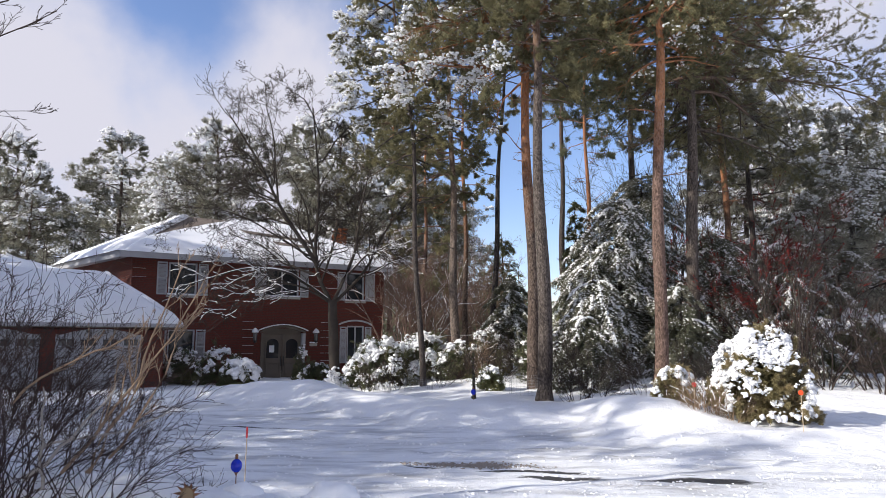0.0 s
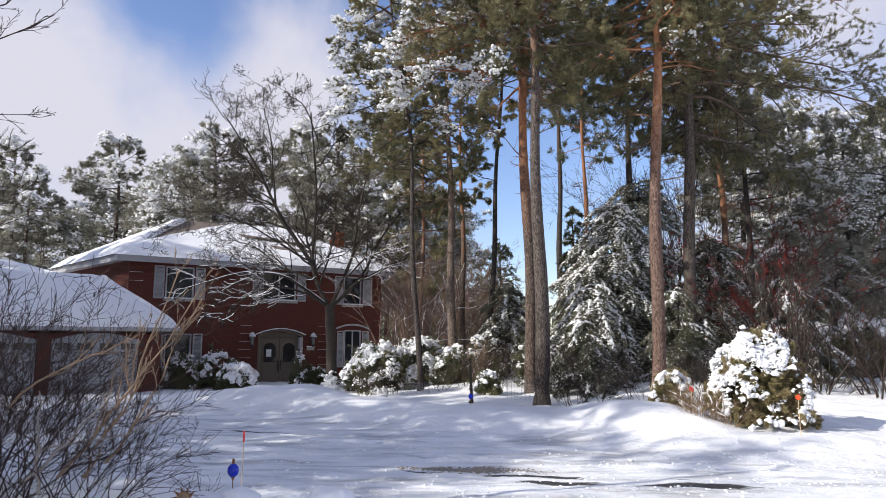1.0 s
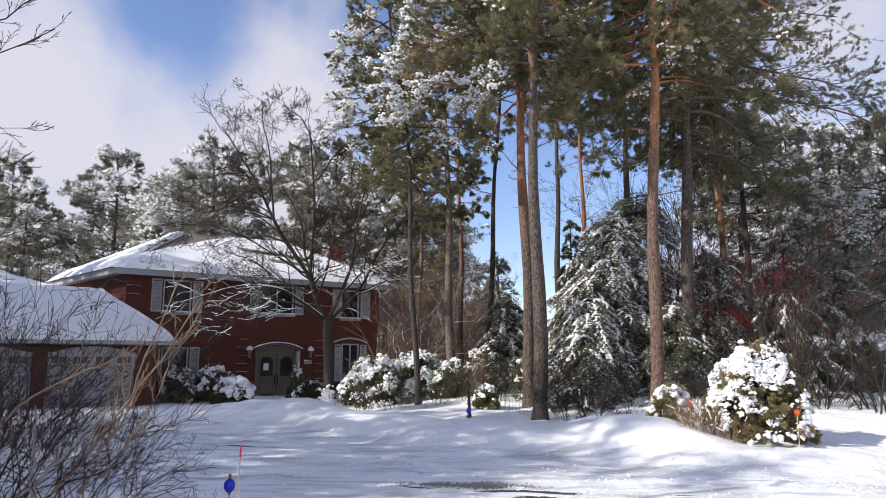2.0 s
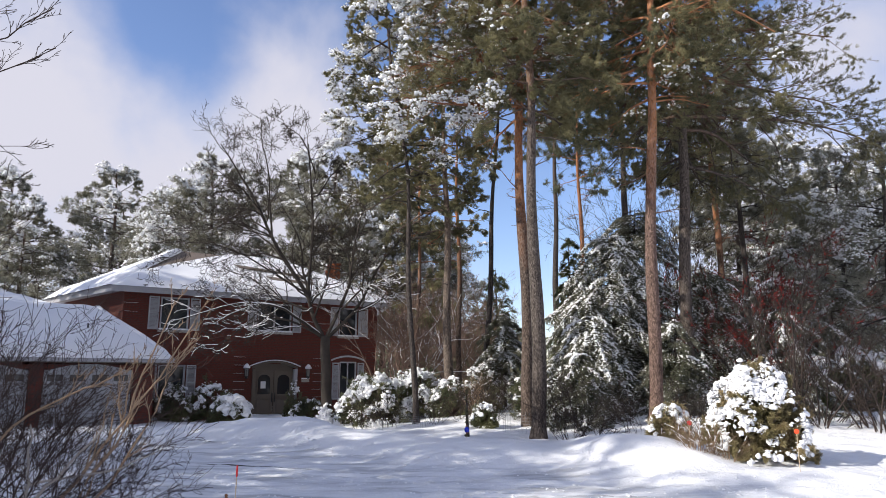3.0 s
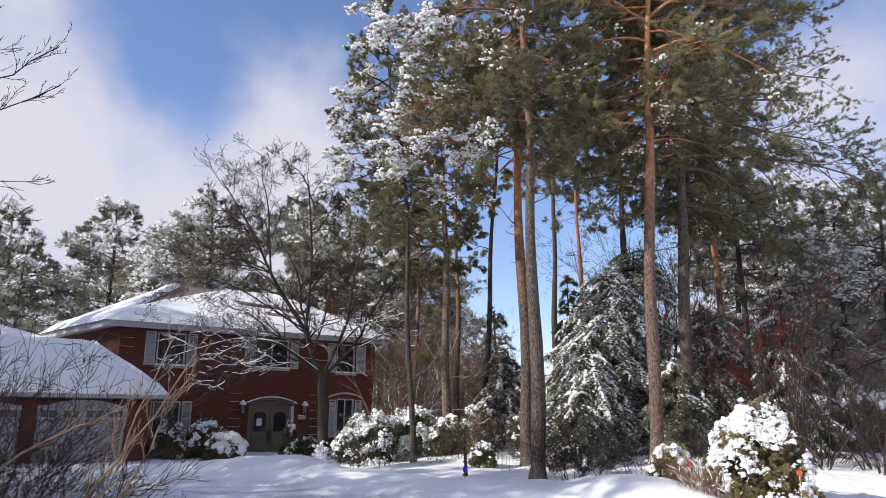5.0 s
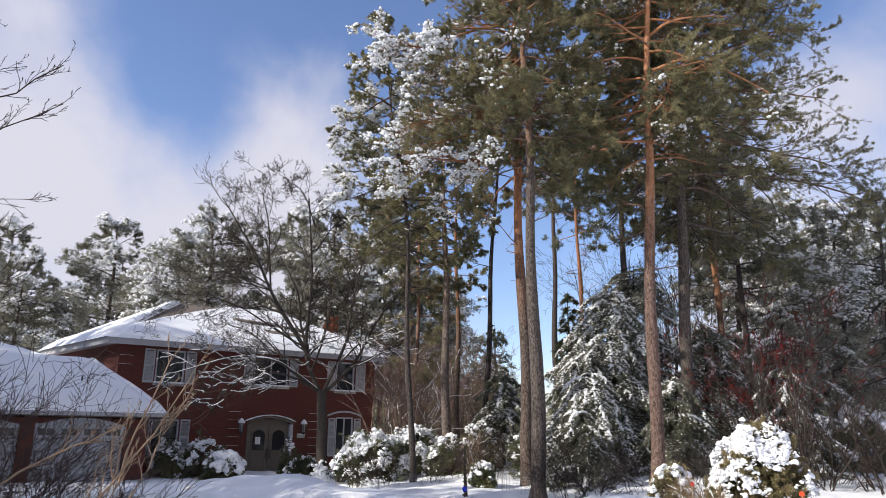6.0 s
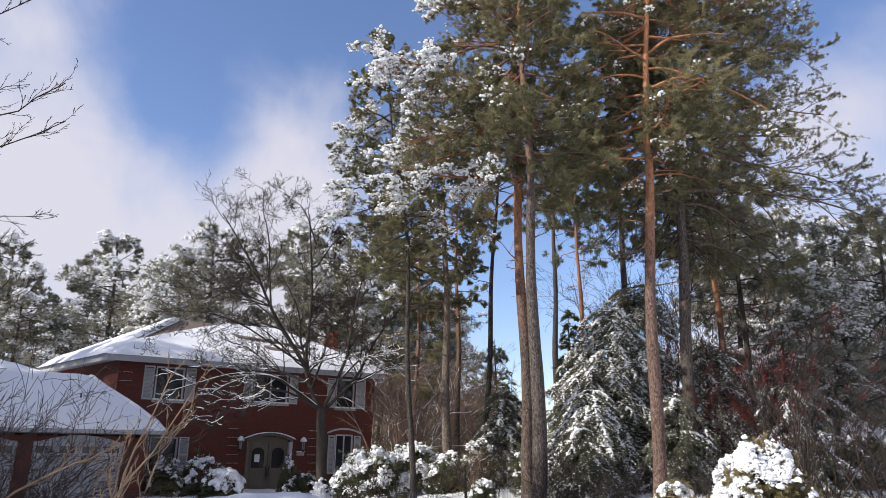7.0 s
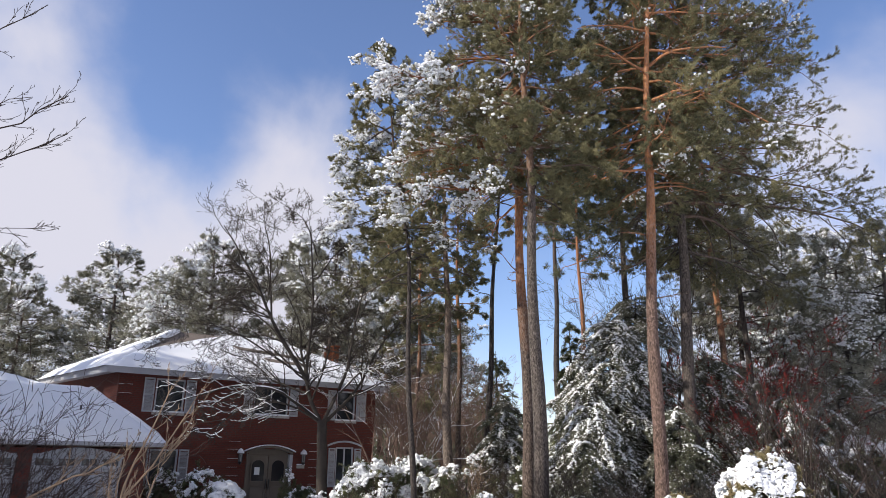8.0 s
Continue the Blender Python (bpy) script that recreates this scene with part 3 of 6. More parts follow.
# arched front entrance with two leaves
door = new("front_door")
door.parent = house
boxed("jamb", (5.62, 5.76, -0.06, 0.22, 0.06, 2.12), TAUPE, door)
boxed("jamb", (7.62, 7.78, -0.06, 0.22, 0.06, 2.12), WHITE, door, "white painted post")
part("arch", arch_band(5.60, 7.78, 2.12, 0.26, 0.09, -0.07, 0.22), TAUPE, door)
part("snow", arch_band(5.50, 7.88, 2.222, 0.27, 0.045, -0.14, 0.02), SNOW, door, "snow lying on the arch", True)
fan = bmesh.new()
box(fan, 5.76, 7.62, 0.15, 0.18, 2.05, 2.34)
part("transom", fan, TAUPE, door)
for xa, xb in ((5.77, 6.68), (6.70, 7.61)):
    leaf = boxed("door_leaf", (xa, xb, 0.10, 0.15, 0.07, 2.06), TAUPE, door, "taupe painted door leaf with a glazed oval")
    boxed("panel", (xa + 0.14, xb - 0.14, 0.085, 0.099, 0.18, 0.74), TAUPE, leaf, bevel=0.02)
    mid, half = (xa + xb) / 2, 0.29
    outline = [(mid + half * math.cos(a), 1.62 + 0.24 * math.sin(a)) for a in (math.pi * g / 12 for g in range(13))] + [(mid - half, 0.98), (mid + half, 0.98)]
    pane = bmesh.new()
    made = bmesh.ops.extrude_face_region(pane, geom=[pane.faces.new([pane.verts.new((x, 0.086, z)) for x, z in outline])])
    bmesh.ops.translate(pane, verts=[g for g in made["geom"] if isinstance(g, bmesh.types.BMVert)], vec=(0, 0.012, 0))
    part("glass", pane, GLASS, leaf, "dark arched door glass")
    rim = bmesh.new()
    rows = []
    for x, z in outline:
        dx, dz = x - mid, z - 1.42
        grow_x, grow_z = 1 + 0.055 / half, 1 + 0.055 / 0.44
        rows.append([rim.verts.new(c) for c in ((x, 0.072, z), (mid + dx * grow_x, 0.072, 1.42 + dz * grow_z), (mid + dx * grow_x, 0.099, 1.42 + dz * grow_z))])
    for a, b in zip(rows, rows[1:] + rows[:1]):
        rim.faces.new((a[0], a[1], b[1], b[0]))
        rim.faces.new((a[1], a[2], b[2], b[1]))
    part("moulding", rim, TAUPE, leaf)
boxed("door_handle", (6.60, 6.64, 0.04, 0.098, 0.62, 1.06), BLACK, door, "black long door handle")
boxed("door_handle", (6.74, 6.78, 0.04, 0.098, 0.62, 1.06), BLACK, door, "black long door handle")
boxed("notice", (6.06, 6.30, 0.060, 0.068, 1.24, 1.56), PAPER, door, "white sheet of paper on the door glass", bevel=0)
boxed("doorstep", (5.3, 8.1, -0.9, -0.01, -0.5, 0.05), STONE, house, "pale stone doorstep")
# projecting brick courses beside the entrance
for xa, first, count in ((4.75, 0, 7), (8.55, 0, 7), (0.02, 11, 2)):
    for i in range(first, first + count):
        boxed("brick_band", (xa, xa + 0.55, -0.035, -0.003, 0.42 + i * 0.36, 0.47 + i * 0.36), BRICK, house, bevel=0.006)
        sn = box(bmesh.new(), xa + 0.01, xa + 0.54, -0.034, -0.004, 0.472 + i * 0.36, 0.481 + i * 0.36, 0.004)
        part("snow", sn, SNOW, house)
# arched lintel over the lower window
part("lintel", arch_band(9.5, 11.3, 2.52, 0.20, 0.08, -0.05, 0.0), WHITE, house, "white arched lintel")
boxed("house_sign", (8.0, 8.38, -0.04, -0.004, 1.52, 1.66), STONE, house, "small pale plaque beside the door")
sn = box(bmesh.new(), 7.99, 8.39, -0.06, -0.003, 1.665, 1.72, 0.02)
part("snow", sn, SNOW, house, "", True)

# roof: hip with a ridge along the front
RX0, RX1, RY0, RY1, EAVE, RIDGE = -0.55, 12.45, -0.55, 8.55, 5.42, 7.78
RA, RB, RM = 3.25, 8.0, 4.0


def left_eave(y):
    """The side eave runs a little askew."""
    return RX0 - 0.165 * (y - RY0)


def roof_z(x, y):
    """Height of the main roof's surface."""
    le = left_eave(y)
    return EAVE + (RIDGE - EAVE) * max(0.0, min((x - le) / (RA - left_eave(RM)), (RX1 - x) / (RX1 - RB), (y - RY0) / (RM - RY0), (RY1 - y) / (RY1 - RM)))


bm = bmesh.new()
co = [(RX0, RY0, EAVE), (RX1, RY0, EAVE), (RX1, RY1, EAVE), (left_eave(RY1), RY1, EAVE), (RA, RM, RIDGE), (RB, RM, RIDGE)]
vs = [bm.verts.new(c) for c in co]
for f in ((0, 1, 5, 4), (1, 2, 5), (2, 3, 4, 5), (3, 0, 4), (3, 2, 1, 0)):
    bm.faces.new([vs[i] for i in f])
roof = part("roof", bm, SHINGLE, house, "taupe asphalt shingles, mostly under snow")
fas = bmesh.new()
box(fas, RX0 - 0.02, RX1 + 0.02, RY0 - 0.03, RY0 - 0.002, EAVE - 0.24, EAVE + 0.03, 0.006)
part("fascia", fas, FASCIA, roof, "grey-white fascia board")
fas = box(bmesh.new(), RX0 - 0.03, RX0 - 0.002, RY0, RY1, EAVE - 0.24, EAVE + 0.03, 0.006)
sof = box(bmesh.new(), RX0, -0.002, RY0, RY1, EAVE - 0.17, EAVE - 0.11)
for shape in (fas, sof):
    for vtx in shape.verts:
        vtx.co.x -= 0.165 * (vtx.co.y - RY0)
part("fascia", fas, FASCIA, roof, "grey-white fascia board")
part("soffit", sof, FASCIA, roof)
boxed("fascia", (RX1 + 0.002, RX1 + 0.03, RY0, RY1, EAVE - 0.24, EAVE + 0.03), FASCIA, roof, bevel=0.006)
boxed("soffit", (0.01, RX1, RY0, -0.002, EAVE - 0.165, EAVE - 0.105), FASCIA, roof, bevel=0)


def snow_sheet(name, parent, rows, thick, plane, label, nu=46, swap=False, seed=0.0, up=(0, 0, 1)):
    """A snow layer on a slope: rows of (v, u0, u1); plane(u, v) gives the place on the roof."""
    up = Vector(up)
    verts, nv = [], len(rows)
    for j, (v, u0, u1) in enumerate(rows):
        ev = min(j, nv - 1 - j) / (nv - 1)
        for i in range(nu):
            f = i / (nu - 1)
            eu = min(f, 1 - f)
            p = plane(u0 + (u1 - u0) * f, v)
            edge = min(1.0, eu * abs(u1 - u0) / (0.35 if abs(u1 - u0) > 1.01 else 0.06)) ** 0.5 * min(1.0, ev * 9.0) ** 0.5
            t = thick * edge * (1 + 0.18 * noise.noise(p * 0.55 + Vector((seed, 0, 0))) + 0.10 * noise.noise(p * 2.3))
            verts.append(p + up * (t + 0.004))
    faces = [(j * nu + i, j * nu + i + 1, (j + 1) * nu + i + 1, (j + 1) * nu + i) for j in range(nv - 1) for i in range(nu - 1)]
    ob = put_mesh(name, verts, faces, ROOF_SNOW, parent)
    ob["label"] = label
    return ob


def spread(a, b, n):
    return [a + (b - a) * i / (n - 1) for i in range(n)]


def front_left_edge(y):
    """The snow on the front slope leaves a bare strip of shingles beside the hip."""
    hip = RX0 + (RA - RX0) * (y - RY0) / (RM - RY0)
    return hip + 0.03 + 2.6 * max(0.0, (y - 0.4) / 3.6) ** 1.3


def hip_r(y):
    return RX1 - (RX1 - RB) * (y - RY0) / (RM - RY0)


snow_sheet("snow", roof, [(y, front_left_edge(y), hip_r(y)) for y in spread(RY0 - 0.10, RM, 30)], 0.26, lambda x, y: Vector((x, y, roof_z(x, max(y, RY0)))), "deep snow on the front slope", 90)
snow_sheet("snow", roof, [(f, 0.0, 1.0) for f in spread(-0.04, 1.0, 26)], 0.30, lambda g, f: (lambda y: Vector((left_eave(y) + (RA - left_eave(RM)) * f, y, EAVE + (RIDGE - EAVE) * max(f, 0))))((RY0 + (RM - RY0) * f) * (1 - g) + (RY1 - (RY1 - RM) * f) * g), "deep snow on the side slope", 60, seed=4.0)
snow_sheet("snow", roof, [(x, RY0 + (RM - RY0) * (RX1 - x) / (RX1 - RB), RY1 - (RY1 - RM) * (RX1 - x) / (RX1 - RB)) for x in spread(RX1 + 0.1, RB, 20)], 0.26, lambda y, x: Vector((x, y, roof_z(min(x, RX1), y))), "deep snow on the side slope", 40, seed=8.0)
# bare shingles where snow has slid off the front slope
for xa, xb, ya, yb in ((5.4, 8.4, 1.15, 1.75), (6.6, 8.6, 0.35, 0.60)):
    sl = bmesh.new()
    q = [sl.verts.new((x, y, roof_z(x, y) + 0.27)) for x, y in ((xa, yb), (xb, ya), (xb + 0.1, ya + 0.28), (xa - 0.2, yb + 0.34))]
    sl.faces.new(q)
    ex = bmesh.ops.extrude_face_region(sl, geom=sl.faces[:])
    bmesh.ops.translate(sl, verts=[g for g in ex["geom"] if isinstance(g, bmesh.types.BMVert)], vec=(0, 0, 0.03))
    part("bare_strip", sl, SHINGLE, roof, "bare shingle strip showing through the snow")

# chimney
chim = new("chimney")
chim.parent = house
boxed("stack", (11.78, 12.14, 4.75, 5.95, 5.4, 7.95), CHIMNEY_BRICK, chim, "red brick chimney stack, coloured as if sunlit", bevel=0.01)
boxed("cap", (11.73, 12.19, 4.70, 6.00, 7.955, 8.06), CHIMNEY_BRICK, chim, bevel=0.02)
boxed("flue", (11.84, 12.08, 5.15, 5.55, 8.065, 8.26), BLACK, chim, bevel=0.02)

# ---- the garage wing in front of the house's corner ----
garage = tagged(empty("garage", HOUSE_M @ Matrix.Translation((0, -3.55, 0))), "brick garage wing with white arched doors and a snowy hip roof", "garage")
GX0 = -10.2
wall_with_holes("wall", GX0, 0.62, -0.6, 2.20, [(-3.02, -0.13, -0.6, 2.02), (-6.6, -3.45, -0.6, 2.02)], garage)
boxed("wall", (0.32, 0.62, 0.31, 3.5, -0.6, 2.30), BRICK, garage, bevel=0)
boxed("wall", (GX0, GX0 + 0.3, 0.31, 6.3, -0.6, 2.30), BRICK, garage, bevel=0)
boxed("wall", (GX0 + 0.31, -0.02, 6.0, 6.3, -0.6, 2.30), BRICK, garage, bevel=0)
for xa, xb in ((-3.02, -0.13), (-6.6, -3.45)):
    gd = new("garage_door")
    gd.parent = garage
    for i in range(4):
        z0 = -0.02 + i * 0.51
        sec = bmesh.new()
        box(sec, xa + 0.02, xb - 0.02, 0.10, 0.14, z0, z0 + 0.50, 0.008)
        for k in range(4):
            w = (xb - xa - 0.04) / 4
            if i < 3:
                box(sec, xa + 0.08 + k * w, xa + w - 0.04 + k * w, 0.088, 0.099, z0 + 0.08, z0 + 0.42, 0.008)
        part("door_section", sec, GARAGE_WHITE, gd)
    for k in range(4):
        w = (xb - xa - 0.04) / 4
        x0, x1 = xa + 0.13 + k * w, xa + w - 0.10 + k * w
        boxed("pane", (x0, x1, 0.092, 0.098, 1.62, 1.84), GLASS, gd, "small dark garage window", bevel=0)
        for g in range(1, 2):
            xm = x0 + (x1 - x0) * g / 2
            boxed("muntin", (xm - 0.012, xm + 0.012, 0.084, 0.0915, 1.62, 1.84), GARAGE_WHITE, gd, bevel=0)
    top = bmesh.new()
    rim = [(xa + (xb - xa) * g / 20, 1.93 + 0.29 * (1 - (g / 10 - 1) ** 2)) for g in range(21)]
    face = [top.verts.new((x, -0.012, z)) for x, z in [(xb, 1.86), (xa, 1.86)] + rim]
    made = bmesh.ops.extrude_face_region(top, geom=[top.faces.new(face)])
    bmesh.ops.translate(top, verts=[g for g in made["geom"] if isinstance(g, bmesh.types.BMVert)], vec=(0, 0.092, 0))
    part("arch_panel", top, GARAGE_WHITE, gd)
G0, G1, GY0, GY1, GE, GR = GX0 - 0.5, 1.12, -0.5, 6.8, 2.42, 4.48
bm = bmesh.new()
co = [(G0, GY0, GE), (G1, GY0, GE), (G1, GY1, GE), (G0, GY1, GE), (G0 + 3.0, 3.1, GR), (-1.2, 3.1, GR)]
vs = [bm.verts.new(c) for c in co]
for f in ((0, 1, 5, 4), (1, 2, 5), (2, 3, 4, 5), (3, 0, 4), (3, 2, 1, 0)):
    bm.faces.new([vs[i] for i in f])
groof = part("roof", bm, SHINGLE, garage, "taupe shingles under deep snow")


def groof_z(x, y):
    return GE + (GR - GE) * max(0.0, min((x - G0) / 3.0, (G1 - x) / (G1 + 1.2), (y - GY0) / (3.1 - GY0), (GY1 - y) / (GY1 - 3.1)))


fas = bmesh.new()
box(fas, G0 - 0.02, G1 + 0.02, GY0 - 0.09, GY0 - 0.002, GE - 0.13, GE + 0.0, 0.02)
box(fas, G1 + 0.003, G1 + 0.09, GY0, GY1, GE - 0.13, GE + 0.0, 0.02)
part("gutter", fas, FASCIA, groof, "grey-white gutter")
boxed("soffit", (G0, G1, GY0, -0.003, GE - 0.16, GE - 0.11), TAUPE, groof, bevel=0)
boxed("soffit", (0.63, G1, 0, 3.4, GE - 0.16, GE - 0.11), TAUPE, groof, bevel=0)
snow_sheet("snow", groof, [(y, G0 + 3.0 * (y - GY0) / 3.6, G1 - (G1 + 1.2) * (y - GY0) / 3.6) for y in spread(GY0 - 0.08, 3.1, 26)], 0.27, lambda x, y: Vector((x, y, groof_z(x, max(y, GY0)))), "deep snow on the front slope", 90, seed=2.0)
snow_sheet("snow", groof, [(x, GY0 + 3.6 * (G1 - x) / (G1 + 1.2), GY1 - 3.7 * (G1 - x) / (G1 + 1.2)) for x in spread(G1 + 0.08, -1.2, 22)], 0.27, lambda y, x: Vector((x, y, groof_z(min(x, G1), y))), "deep snow on the side slope", 60, seed=6.0)
snow_sheet("snow", groof, [(y, G0 + 3.0 * (GY1 - y) / 3.7, G1 - (G1 + 1.2) * (GY1 - y) / 3.7) for y in spread(GY1 + 0.05, 3.1, 20)], 0.27, lambda x, y: Vector((x, y, groof_z(x, min(y, GY1)))), "deep snow on the rear slope", 60, seed=9.0)
# a second, higher roof behind the garage's ridge
UX0, UX1, UY0, UY1, UE, UR, UA = GX0 - 0.5, -1.6, 2.9, 8.2, 4.05, 5.05, -4.7
bm = bmesh.new()
vs = [bm.verts.new(c) for c in ((UX0, UY0, UE), (UX1, UY0, UE), (UX1, UY1, UE), (UX0, UY1, UE), (UX0 + 2.4, 5.5, UR), (UA, 5.5, UR))]
for f in ((0, 1, 5, 4), (1, 2, 5), (2, 3, 4, 5), (3, 0, 4), (3, 2, 1, 0)):
    bm.faces.new([vs[i] for i in f])
uroof = part("roof", bm, SHINGLE, garage, "taupe shingles under deep snow")
snow_sheet("snow", uroof, [(y, UX0 + 2.4 * (y - UY0) / 2.6, UX1 + (UA - UX1) * (y - UY0) / 2.6) for y in spread(UY0, 5.5, 18)], 0.26, lambda x, y: Vector((x, y, UE + (UR - UE) * (y - UY0) / 2.6)), "deep snow on the front slope", 60, seed=12.0)
snow_sheet("snow", uroof, [(x, UY0 + 2.6 * (UX1 - x) / (UX1 - UA), UY1 - 2.7 * (UX1 - x) / (UX1 - UA)) for x in spread(UX1, UA, 18)], 0.26, lambda y, x: Vector((x, y, UE + (UR - UE) * (UX1 - x) / (UX1 - UA))), "deep snow on the side slope", 40, seed=15.0)
boxed("wall", (UX0 + 0.4, UX1 - 0.4, 3.3, 7.8, 2.2, UE - 0.004), BRICK, garage, bevel=0)
boxed("roof_vent", (-1.66, -1.60, 0.90, 0.96, 3.2, 3.72), BLACK, groof, "thin dark vent pipe")


def wall_lantern(at):
    """A black lantern on a bracket, capped with snow."""
    lan = tagged(empty("wall_lantern", HOUSE_M @ Matrix.Translation(at)), "black wall lantern capped with snow beside the door", "lantern", "lanterns beside the front door")
    boxed("bracket", (-0.02, 0.02, -0.16, -0.004, -0.34, -0.30), BLACK, lan)
    glow = lathe([(0.07, -0.26), (0.10, 0.06)], 6)
    part("glass", glow, plain("hazy_lantern_glass", (0.30, 0.30, 0.28), (0.22, 0.22, 0.21), 5, 0.2), lan, "hazy lantern glass")
    cage = bmesh.new()
    for g in range(6):
        a = math.tau * g / 6
        box(cage, 0.085 * math.cos(a) - 0.010, 0.085 * math.cos(a) + 0.010, 0.085 * math.sin(a) - 0.010, 0.085 * math.sin(a) + 0.010, -0.27, 0.07)
    part("cage", cage, BLACK, lan)
    part("foot", lathe([(0.02, -0.38), (0.05, -0.34), (0.08, -0.28), (0.08, -0.26)], 8), BLACK, lan)
    part("hood", lathe([(0.13, 0.065), (0.13, 0.08), (0.05, 0.17), (0.02, 0.22)], 8), BLACK, lan)
    part("snow", lathe([(0.13, 0.085), (0.155, 0.10), (0.15, 0.15), (0.09, 0.24), (0.03, 0.30)], 12), SNOW, lan, "", True)
    for o in lan.children[1:]:
        o.location = (0, -0.18, 0)


wall_lantern((5.30, -0.0, 2.05))
wall_lantern((8.25, -0.0, 2.05))


# ---- trees and shrubs ----
def stuff(name, verts, faces, material, parent, smooth=True):
    """A part of uncountable small pieces."""
    return tagged(put_mesh(name, verts, faces, material, parent, smooth), kind="stuff")


def reach_at(rows, z):
    """Crown reach (left, right) at height z, from rows of (z, left, right)."""
    zs = [r[0] for r in rows]
    return np.interp(z, zs, [r[1] for r in rows]), np.interp(z, zs, [r[2] for r in rows])


def pine(seed, at, height, r0, bends, rows, limbs=26, tufts=5200, snow=900, bark=None, leaf=None, snow_side=0.5, label="", subs=9, twigs=8, needle=(9, 0.088, 0.0135), stubs=6, snow_size=(0.016, 0.045), fine=True, boughs=()):
    """A tall pine. bends: (z, dx, dy) of the trunk; rows: (z, left, right) reach of the crown."""
    rng = np.random.default_rng(seed)
    bark, leaf = bark or BARK, leaf or NEEDLES
    x0, y0 = at
    tree = tagged(empty("pine_tree", pose(x0, y0, ground_z(x0, y0, False))), label or "tall pine with orange upper bark and patches of snow", "tree")
    bz = [0.0] + [b[0] for b in bends] + [height]
    last = bends[-1] if bends else (1, 0, 0)
    bx = [0.0] + [b[1] for b in bends] + [last[1] * height / last[0]]
    by = [0.0] + [b[2] for b in bends] + [last[2] * height / last[0]]

    def axis(z):
        return np.stack([np.interp(z, bz, bx) + 0.05 * np.sin(z * 0.9 + seed), np.interp(z, bz, by) + 0.05 * np.cos(z * 0.7 + seed), z], -1)

    zt = np.concatenate([[-0.25, 0.05, 0.3, 0.7], np.linspace(1.2, height, 22)])
    rt = r0 * (1 - 0.86 * (np.maximum(zt, 0) / height) ** 1.1)
    rt[:4] *= (1.26, 1.16, 1.07, 1.02)
    rt *= 1 + 0.04 * rng.normal(size=len(rt))
    v, f = tubes(axis(zt)[None], rt[None], 14)
    put_mesh("trunk", v, f, bark, tree)
    z_low, z_top = rows[0][0], rows[-1][0]
    zl = z_low + (z_top - z_low) * np.linspace(0, 1, limbs) ** 0.9 + rng.normal(0, 0.12, limbs)
    zl = np.clip(zl, z_low, height - 0.15)
    az = np.arange(limbs) * 2.4 + rng.uniform(-0.5, 0.5, limbs)
    if fine:  # the light side is thinner, so the trunk shows through
        az = np.where((np.sin(az) < -0.5) & (rng.random(limbs) < 0.34), -az, az)
    lf, rg = reach_at(rows, zl)
    ca = np.cos(az)
    reach = np.where(ca < 0, lf, rg) * ca ** 2 + 0.5 * (lf + rg) * (1 - ca ** 2)
    reach = np.maximum(reach * rng.uniform(0.72, 1.08, limbs), 0.35)
    way = np.stack([np.cos(az), np.sin(az), rng.uniform(-0.26, 0.10, limbs) + 0.45 * (np.linspace(0, 1, limbs) ** 2)], -1)
    lr = np.clip(0.012 + 0.012 * reach, 0.012, 0.065)
    lp, lrad = grow(rng, axis(zl - 0.1 * reach), way, reach * 1.08, lr, 8, 0.12, -0.02 if fine else 0.012, 0.22)
    pieces = []
    for line in boughs:  # bare bowed limbs: (sideways, ahead, up) from the foot
        put_mesh("limb", *tubes(curve(line, 14)[None], np.linspace(0.05, 0.016, 14)[None], 7), bark, tree)
    if fine:
        for one, rad in zip(lp, lrad):
            put_mesh("limb", *tubes(one[None], rad[None], 6), bark, tree)
    else:
        pieces.append(tubes(lp, lrad, 5))
    if stubs:
        zs = rng.uniform(z_low * 0.62, z_low, stubs)
        a2 = rng.uniform(0, math.tau, stubs)
        sp, sr = grow(rng, axis(zs), np.stack([np.cos(a2), np.sin(a2), rng.uniform(-0.2, 0.5, stubs)], -1), rng.uniform(0.4, 1.5, stubs), np.full(stubs, 0.022), 6, 0.16, 0.0, 0.25)
        pieces.append(tubes(sp, sr, 5))
        s2 = sprout(rng, sp, sr, 3, 0.3, 0.9, 0.8, 0.5, 4, 0.2, 0.0)
        pieces.append(tubes(*s2, 4))
    p2, r2 = sprout(rng, lp, lrad, np.clip(np.round(subs * reach / 2.0), 5, 26).astype(int), 0.14, 1.0, 0.85, 0.42, 5, 0.16, 0.02, 0.5, 0.3, 0.55)
    p3, r3 = sprout(rng, p2, r2, twigs, 0.2, 1.0, 0.85, 0.46, 4, 0.20, 0.02, 0.55, 0.3, 0.65)
    pieces.append(tubes(p2, r2, 3))
    if fine:
        pieces.append(tubes(p3[::2, ::3], np.maximum(r3[::2, ::3], 0.004), 3))
    v, f = join(pieces)
    stuff("twigwork", v, f, bark, tree)
    c, d, _ = along(rng, p3, int(tufts * 0.84), 0.42 if fine else 0.4)
    c2, d2, _ = along(rng, p2, tufts - len(c), 0.7)
    c, d = np.concatenate([c, c2]), np.concatenate([d, d2])
    v, f = needles(rng, c, unit(d + np.array([0, 0, 0.35])), *needle, 0.75)
    stuff("crown", v, f, leaf, tree, False)
